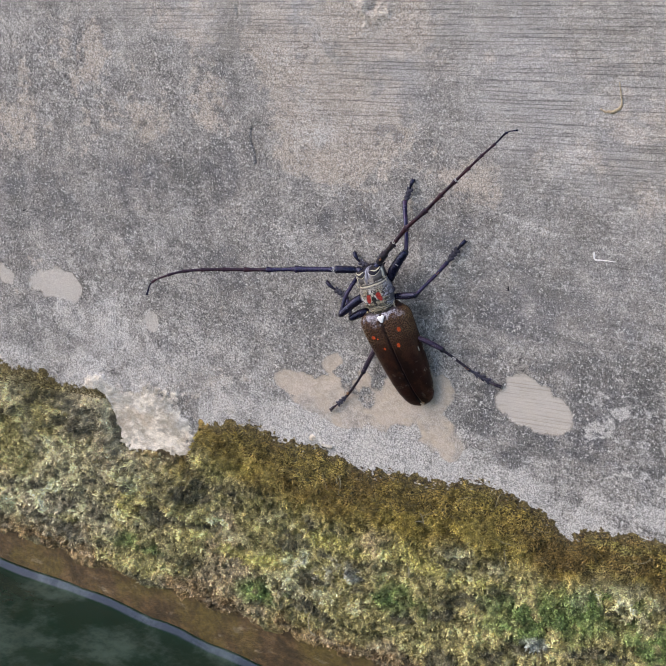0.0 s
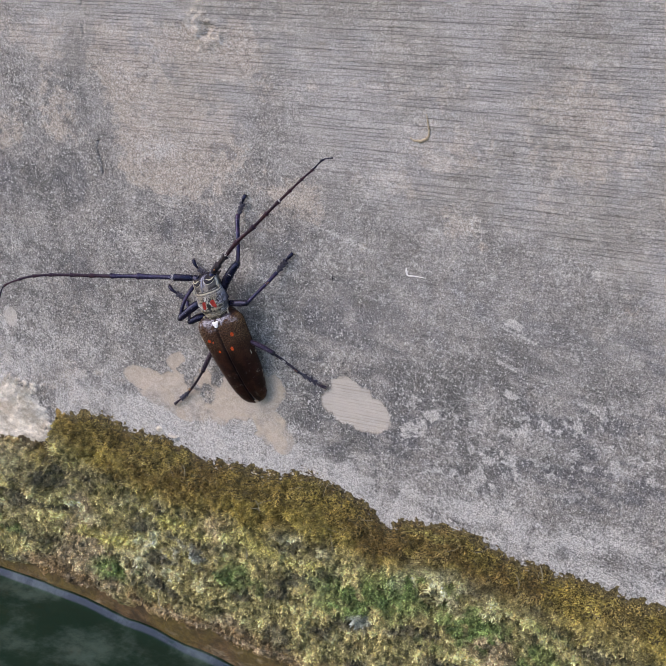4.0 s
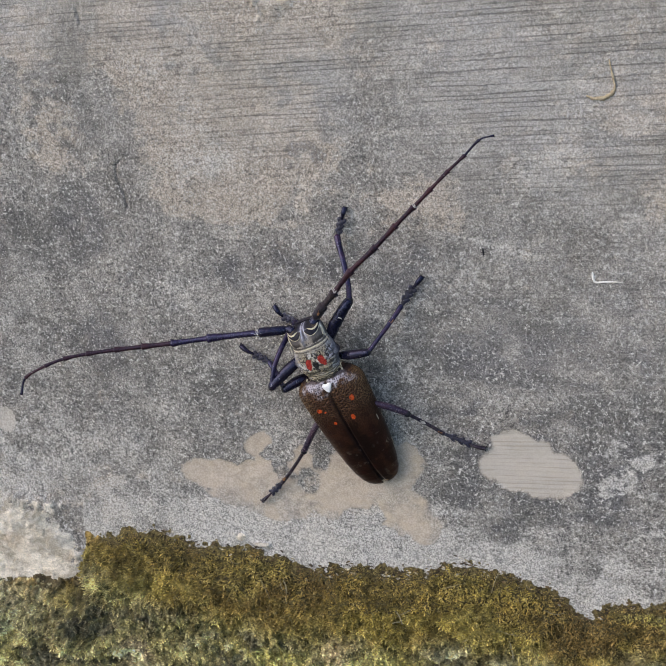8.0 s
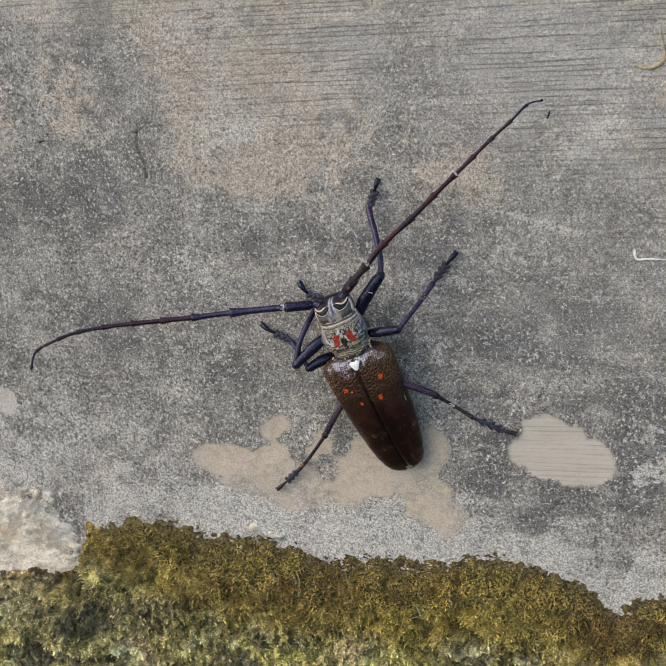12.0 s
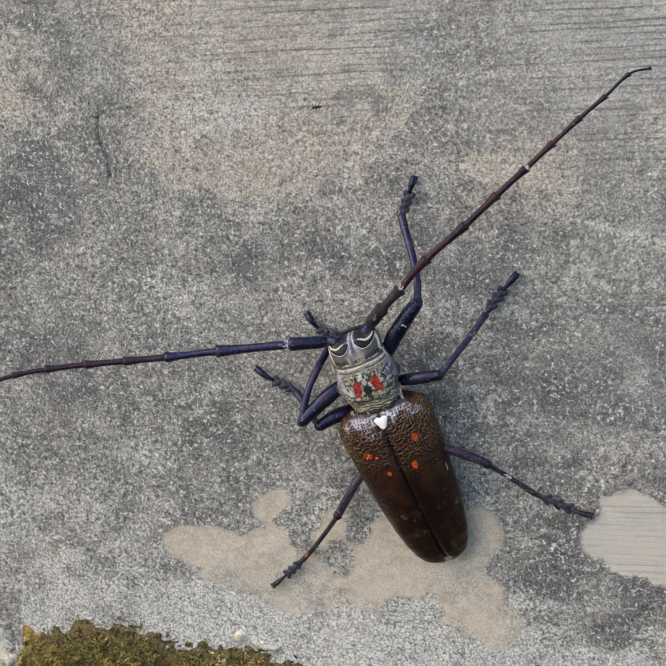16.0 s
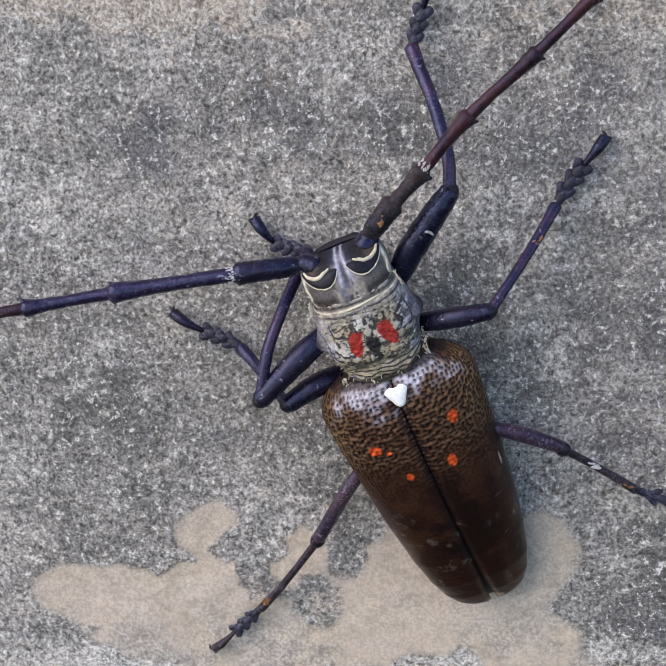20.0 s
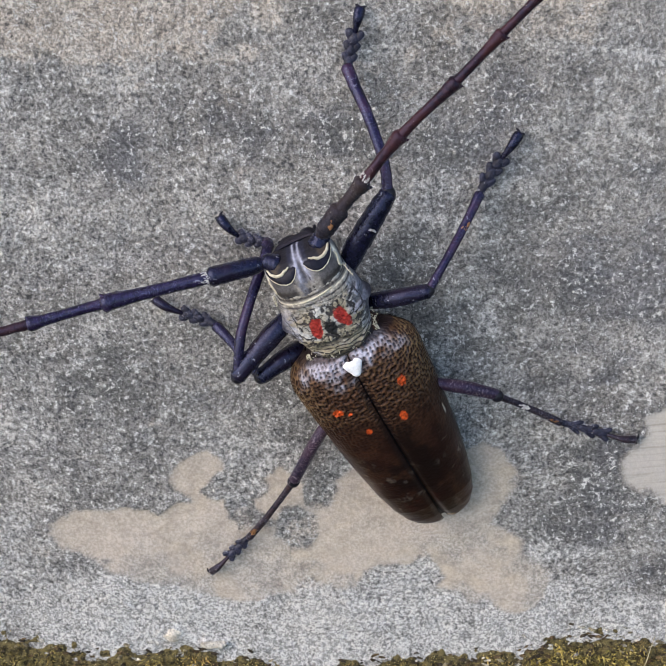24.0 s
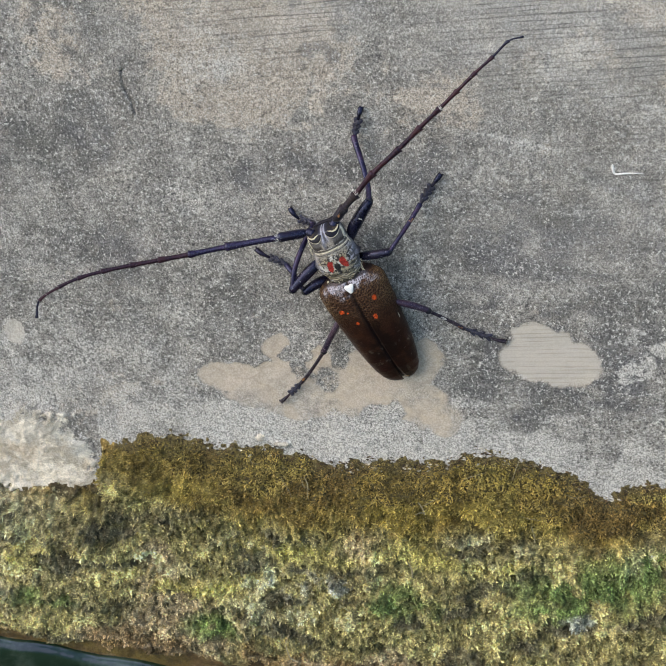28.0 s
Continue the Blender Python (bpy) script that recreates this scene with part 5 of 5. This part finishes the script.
LEFT_FEELER = ((3.0, -11, 33.2), (-4.0, -12.8, 33.0), (-18.0, -14.2, 31.9), (-27.8, -15.6, 31.0), (-35.7, -17.0, 30.5), (-43.0, -18.4, 30.1),
               (-50.6, -20, 29.5), (-56.8, -21.5, 28.6), (-61.8, -23, 27.1), (-67.4, -24.5, 24.3), (-68.6, -26, 20.2))
RIGHT_FEELER = ((10.4, -10.8, 36.0), (13.4, -11.6, 39.6), (16.7, -12.05, 43.1), (22.0, -12.8, 48.9), (29.2, -13.6, 55.1), (35.0, -14.5, 60.5), (40.2, -15.4, 65.2),
                (44.9, -15.9, 69.5), (49.5, -16.2, 73.7), (53.8, -16.5, 77.3), (57.6, -16.8, 80.8), (61.1, -17, 81.7))


def feeler(parent, joints, label, rings, dark_base):
    """An antenna: a thick scape, then ten segments with swollen ends."""
    J = np.array(joints)
    smooth_line = spline(J, (len(J) - 1) * 6 + 1)
    rad = np.interp(np.arange(len(J)), (0, 1, 2, 5, 8, 10), (1.25, 0.95, 0.80, 0.62, 0.42, 0.22))
    root = None
    pivot = J[0]
    for k in range(len(J) - 1):
        p = smooth_line[k * 6 : k * 6 + 7]
        if k == 0:
            r = (0.75, 1.15, 1.25, 1.2, 1.25, 1.3)
        else:
            a = rad[k]
            r = (a * 0.95, a * 0.88, a * 0.86, a * 0.88, a * 1.0, a * 1.32)
        pieces = [tube(p, r, 22, 14, rough=0.16, seed=k)]
        if k > 0:
            tang = p[-1] - p[-2]
            tang /= np.linalg.norm(tang)
            side = np.cross(tang, (0, -1, 0))
            pieces.append(tube([p[-1] + side * rad[k] * 0.6 - tang * 0.5, p[-1] + side * rad[k] * 1.35 + tang * 0.25], (rad[k] * 0.5, rad[k] * 0.16), 5, 8))
        v, f = joined(pieces)
        mat = (SCAPE if dark_base < 3 else LEG) if k < 1 else SCAPE if k < 2 and dark_base < 3 else SHIN if k < dark_base else REED if k < 9 else LEG
        if root is None:
            root = mesh_object("antenna", (v - pivot) * MM, f, mat, parent, label)
            root.location = (pivot - BASE) * MM
        else:
            mesh_object("antenna_segment", (v - pivot) * MM, f, mat, root)
    for at, wide in rings:
        ring = spline(smooth_line, 61)
        p = np.stack([np.interp([at - 0.02, at + wide], np.linspace(0, len(J) - 1, 61), ring[:, k]) for k in range(3)], -1)
        r = np.interp(at, np.arange(len(J)), rad)
        rng = np.random.default_rng(int(at * 10))
        tang = (p[1] - p[0]) / np.linalg.norm(p[1] - p[0])
        side = np.cross(tang, (0, -1, 0))
        tufts = []
        for k in range(44):
            w = rng.uniform(-0.3, np.pi + 0.3)
            out = np.cos(w) * side + np.sin(w) * np.array([0, -1.0, 0])
            tufts.append(lump(p[0] + (p[1] - p[0]) * rng.uniform(0, 1) + out * r * 0.95, tang + 0.6 * rng.normal(0, 1, 3) * 0.5, rng.uniform(0.3, 0.65), 0.15, 0.14, rings=5, sides=5))
        v, f = joined(tufts)
        mesh_object("pale_ring", (v - pivot) * MM, f, PALE, root, "ring of pale hairs")
    return root


def tarsus(leg, line, size=1.0):
    """Three notched pads with pale hair edges, a long claw segment and two claws."""
    line = np.array(line, float)
    p = spline(line, 10)
    for k in range(3):
        a, b = p[k * 2], p[k * 2 + 2]
        mid, ax = (a + b) / 2, b - a
        long = np.linalg.norm(ax)
        ax = ax / long
        side = np.cross(ax, (0, -1, 0))
        wide = size * (1.0 + 0.10 * k)
        pieces = [lump(mid - ax * 0.10 * long, ax, long * 1.2, wide * 1.25, 0.9 * size)]
        fringe = []
        for s in (-1, 1):
            lobe = mid + ax * 0.26 * long + side * wide * 0.50 * s
            pieces.append(lump(lobe, ax + side * 0.55 * s, long * 0.98, wide * 1.0, 0.66 * size))
            for h in np.linspace(-0.9, 1.4, 9):
                w = h if s > 0 else np.pi - h
                out = math.cos(w) * side + math.sin(w) * ax
                q = lobe + out * wide * 0.42 + np.array([0, -0.10, 0])
                fringe.append(tube([q, q + out * 0.30 + np.array([0, 0.12, 0])], (0.06, 0.015), 4, 5))
        v, f = joined(pieces)
        mesh_object("tarsus_pad", here(v), f, PAD, leg)
        v, f = joined(fringe)
        mesh_object("hair_edge", here(v), f, DUST, leg, "pale hair edge of a pad")
    ax = p[9] - p[7]
    ax /= np.linalg.norm(ax)
    side = np.cross(ax, (0, -1, 0))
    v, f = tube([p[6], p[7] + np.array([0, -0.35, 0]), p[8] + np.array([0, -0.45, 0]), p[9]], np.array((0.32, 0.44, 0.66, 0.72)) * size, 14, 10)
    mesh_object("claw_segment", here(v), f, HIND if size < 0.9 else LEG, leg)
    for s in (-1, 1):
        q = [p[9], p[9] + ax * 0.35 + side * 0.4 * s + np.array([0, -0.1, 0]), p[9] + ax * 0.4 + side * 0.75 * s + np.array([0, 0.45, 0])]
        v, f = tube(q, (0.30 * size, 0.22 * size, 0.05), 8, 7)
        mesh_object("claw", here(v), f, BLACK, leg)


def build_leg(parent, femur, tibia, foot, thick, seed, thigh=None, knob=1.7):
    slim = 0.75 if thigh else 1.0
    v, f = tube(femur, (thick * 0.85 * slim, thick * 1.28 * slim, thick * 1.22, thick * 1.0), 22, 16, rough=0.12, seed=seed)
    leg = mesh_object("leg", here(v), f, thigh or LEG, parent, "blue-black jointed leg gripping the wall")
    v, f = tube(tibia, (thick * 0.62, thick * 0.58, thick * 0.62, thick * 0.72), 26, 14, rough=0.14, seed=seed + 3)
    mesh_object("tibia", here(v), f, HIND if thigh else SHIN, leg)
    knee = np.array(tibia[0], float)
    v, f = lump(knee, np.array(tibia[1]) - knee, thick * knob, thick * knob, thick * knob * 0.95)
    mesh_object("knee", here(v), f, BLACK, leg)
    tarsus(leg, foot, 0.82 if thigh else 1.0)
    return leg


def build_beetle():
    beetle = new("longhorn_beetle")
    beetle.matrix_basis = Matrix.Translation(Vector(BASE * MM))
    tagged(beetle, "dark brown longhorn beetle with orange-red spots clinging to the wall", "beetle")
    elytron(beetle, -1)
    elytron(beetle, 1)
    build_pronotum(beetle)
    build_head(beetle)
    build_abdomen(beetle)
    build_mesothorax(beetle)
    build_scutellum(beetle)
    left = feeler(beetle, LEFT_FEELER, "long dark curved feeler held away from the wall", [(1.04, 0.05)], 3)
    right = feeler(beetle, RIGHT_FEELER, "long red-brown feeler raised over a foreleg", [(1.96, 0.22), (6.02, 0.08)], 2)
    build_leg(beetle, [(7.5, -7.5, 26), (2.5, -10.5, 23), (-2.9, -12.3, 18.0)], [(-2.9, -12.3, 18.0), (-1.7, -11.5, 23.6), (0.5, -9, 28.8), (2.3, -5, 32.4), (2.1, -2.5, 32.7)],
              [(1.7, -1.9, 32.8), (-0.2, -1.6, 33.0), (-1.8, -1.4, 33.7), (-3.9, -1.2, 36.4)], 1.15, 1)
    build_leg(beetle, [(7.5, -6.0, 19.5), (3.5, -9, 18.6), (-0.3, -10.2, 16.6)], [(-0.3, -10.2, 16.6), (-2.8, -6.8, 18.2), (-5.0, -4.0, 19.8), (-6.8, -2.2, 21.1)],
              [(-6.9, -1.8, 21.2), (-9.4, -1.5, 22.4), (-11.4, -1.4, 23.2), (-14.8, -1.2, 25.4)], 1.1, 2)
    build_leg(beetle, [(12.0, -7.0, 28.5), (14.5, -8.6, 33.2), (17.2, -9.3, 37.2), (19.5, -9.0, 40.2)], [(19.5, -9.0, 40.2), (19.4, -8.2, 44.2), (18.0, -6.0, 49.5), (16.5, -3.8, 53.2), (15.7, -2.2, 55.2)],
              [(15.8, -1.7, 55.4), (16.4, -1.5, 57.3), (17.2, -1.4, 59.4), (18.1, -1.0, 62.1)], 1.2, 3)
    build_leg(beetle, [(13.5, -6.5, 24.6), (18.5, -9.0, 25.8), (23.3, -9.4, 26.6)], [(23.3, -9.4, 26.6), (26.0, -7.2, 30.0), (28.8, -4.4, 33.6), (30.9, -2.2, 36.6)],
              [(31.0, -1.8, 36.8), (32.7, -1.5, 39.2), (34.2, -1.4, 41.0), (36.6, -1.1, 43.8)], 0.98, 4)
    build_leg(beetle, [(12.5, -5.5, 12.0), (6.5, -6.2, 5.8), (0.8, -4.5, -3.2)], [(0.9, -4.5, -3.1), (-2.0, -3.4, -7.0), (-5.0, -2.5, -10.8), (-7.6, -1.8, -13.7)],
              [(-7.8, -1.4, -13.9), (-9.7, -1.3, -15.7), (-11.4, -1.2, -17.2), (-14.3, -1.0, -19.7)], 0.8, 5, THIGH, 2.3)
    build_leg(beetle, [(16.5, -5.5, 13.5), (22.5, -6.8, 12.0), (26.5, -6.2, 10.6), (30.8, -5.2, 8.6)], [(30.8, -5.2, 8.4), (33.2, -4.0, 6.5), (36.4, -2.8, 4.0), (39.2, -1.9, 1.7)],
              [(39.3, -1.5, 1.5), (42.8, -1.3, -0.0), (45.7, -1.2, -1.2), (49.4, -1.0, -2.4)], 0.8, 6, THIGH, 2.3)
    for name, at, ax, size, mat, label in (("pale_patch", (34.6, -4.0, 5.6), (0.75, 0.2, -0.6), (1.5, 0.6, 0.4), PALE, "pale hair patch on the hind shin"),
                                           ("pale_patch", (17.0, -10.6, 36.2), (0.8, 0.1, -0.5), (1.1, 0.2, 0.2), PALE, "pale hair line on the thigh"),
                                           ("ochre_patch", (28.6, -5.2, 33.0), (0.55, 0.3, 0.75), (1.8, 0.6, 0.5), OCHRE, "ochre scale patch on the shin"),
                                           ("ochre_patch", (12.2, -12.4, 38.0), (0.6, 0, 0.7), (1.3, 0.8, 0.6), OCHRE, "ochre patch on the feeler"),
                                           ("ochre_patch", (38.2, -2.6, 2.6), (0.75, 0.2, -0.6), (2.0, 0.7, 0.6), OCHRE, "ochre patch on the hind shin"),
                                           ("ochre_patch", (-6.6, -2.6, -12.3), (-0.55, 0.2, -0.8), (1.6, 0.8, 0.7), OCHRE, "ochre patch on the hind shin")):
        rng = np.random.default_rng(len(label))
        ax = np.array(ax) / np.linalg.norm(ax)
        flecks = [lump(np.array(at) + ax * rng.normal(0, size[0] * 0.25) + rng.normal(0, size[1] * 0.22, 3) * (1, 0.3, 1), ax + rng.normal(0, 0.3, 3), rng.uniform(0.35, 0.8), 0.26, 0.22, rings=5, sides=6) for _ in range(16)]
        v, f = joined(flecks)
        mesh_object(name, here(v), f, mat, beetle, label)
    return beetle, left, right


beetle, left_feeler, right_feeler = build_beetle()


# ---- small things on the wall ----
def sheet_thing(name, points, radii, mat, label, category, rough=0.2):
    p = np.array(points, float)
    y = -wall_surface(p[:, 0], p[:, 1])[0]
    line = np.stack([p[:, 0], y - radii[0] * 0.4, p[:, 1]], -1)
    v, f = tube(line, radii, 26, 9, flat=0.7, rough=rough)
    ob = mesh_object(name, (v - line[0]) * MM, f, mat)
    ob.location = line[0] * MM
    return tagged(ob, label, category)


def build_marks():
    sheet_thing("white_thread", [(79.3, 44.0), (79.4, 42.6), (80.0, 41.6), (82.6, 41.7), (86.4, 41.6)], (0.24, 0.32, 0.26, 0.22, 0.12), CHALK, "thin white bent thread stuck to the wall", "thread")
    sheet_thing("mud_trace", [(85.6, 95.0), (86.2, 91.5), (86.6, 88.4), (84.8, 86.6), (82.0, 86.2), (80.0, 87.0)], (0.12, 0.22, 0.34, 0.5, 0.42, 0.18), MUD, "hooked trace of dried tan mud on the wall", "mud", 1.3)


def midge(label):
    """A tiny dark insect that walks over the wall."""
    root = new("midge")
    tagged(root, label, "insect")
    v, f = lump((0, -0.45, 0), (1, 0, 0), 1.5, 0.5, 0.5)
    mesh_object("abdomen", v * MM, f, BLACK, root)
    v, f = lump((0.9, -0.5, 0), (1, 0, 0), 0.6, 0.42, 0.42)
    mesh_object("head", v * MM, f, BLACK, root)
    for s in (-1, 1):
        for k in (-0.4, 0.1, 0.6):
            v, f = tube([(k, -0.45, 0.1 * s), (k + 0.3 * k, -0.55, 0.55 * s), (k + 0.6 * k, -0.05, 0.95 * s)], (0.07, 0.05, 0.03), 6, 5)
            mesh_object("leg", v * MM, f, BLACK, root)
    return root


build_marks()
midge_low = midge("tiny dark midge walking on the wall")
midge_high = midge("tiny dark midge walking high on the wall")


# ---- what moves ----
def crawl(t, x, z, turn):
    return t, pose(x * MM, -1.2 * MM, z * MM, 0, turn, 0)


def motions():
    # level of the water at the wall (mm) and slope of its edge, time by time
    lap = [(0, -117.8, -0.14), (0.3, -112.7, -0.02), (0.6, -129, -0.03), (0.9, -99.5, -0.10), (1.0, -100.5, -0.115), (1.2, -114.5, -0.01), (1.5, -120, -0.05),
           (1.8, -110.8, -0.05), (2.1, -106, -0.12), (2.4, -128, -0.01), (2.7, -99.6, -0.06), (3.0, -116.2, -0.05), (3.3, -105.6, -0.16),
           (3.6, -111.5, -0.01), (3.9, -108.9, -0.11), (4.2, -111.7, -0.04), (4.5, -110.9, -0.06)]
    for k in range(1, 78):
        t = 4.5 + 0.3 * k
        lap.append((t, -113 - 7 * math.sin(2.4 * t) - 4 * math.sin(5.3 * t + 1), -0.06 - 0.045 * math.sin(3.1 * t)))
    lap += [(27.8, -111.0, -0.12), (28.0, -107.0, -0.15)]
    rows = []
    for t, level, slope in lap:
        phase = math.acos(max(-1.0, min(1.0, slope * WAVE / (2 * math.pi * HEIGHT))))
        shift = -0.1 - phase * WAVE / (2 * math.pi)
        rows.append((t, pose(shift, 0, (level - 3.0) * MM - HEIGHT * math.sin(phase))))
    walk(water, rows)
    at = left_feeler.location.copy()
    walk(left_feeler, [(t, Matrix.Translation(at) @ pose(0, 0, 0, 0, dy, dz)) for t, dy, dz in FEELER_SWAY])
    at_right = right_feeler.location.copy()
    walk(right_feeler, [(t, Matrix.Translation(at_right) @ pose(0, 0, 0, 0, dy, 0)) for t, dy in RIGHT_SWAY])
    walk(midge_low, [crawl(0, 52, 30, -90), crawl(8, 53, 50, -90), crawl(9, 52, 55, -70), crawl(11, 56, 70, -75), crawl(14, 70, 86, -60), crawl(28, 120, 170, -60)])
    walk(midge_high, [crawl(0, -150, 40, -20), crawl(7, -112, 50, -40), crawl(9, -94, 63, -40), crawl(11, -81, 73, -20), crawl(15, -20, 75, 0), crawl(15.5, -9, 75, 0), crawl(18, 20, 90, -50), crawl(28, 60, 190, -70)])


RIGHT_SWAY = [(0, 0), (11.5, 0), (13.5, 0.3), (16, 1.0), (18, 0.4), (20, 0.4), (21.5, 0.5), (23.5, 0.6), (25, 1.0), (26, 1.5), (28, 1.3)]
FEELER_SWAY = [(0, 1.5, 5.5), (4.5, 1.5, 5.5), (6.5, 0.3, 1.5), (8, 0, 0), (15, 0, 0), (18, 0, 0), (20, -0.6, 0), (21.5, -1, 0.6), (23.5, -1.4, 3), (26, -1.4, 3.5), (28, -0.8, 3.2)]
motions()
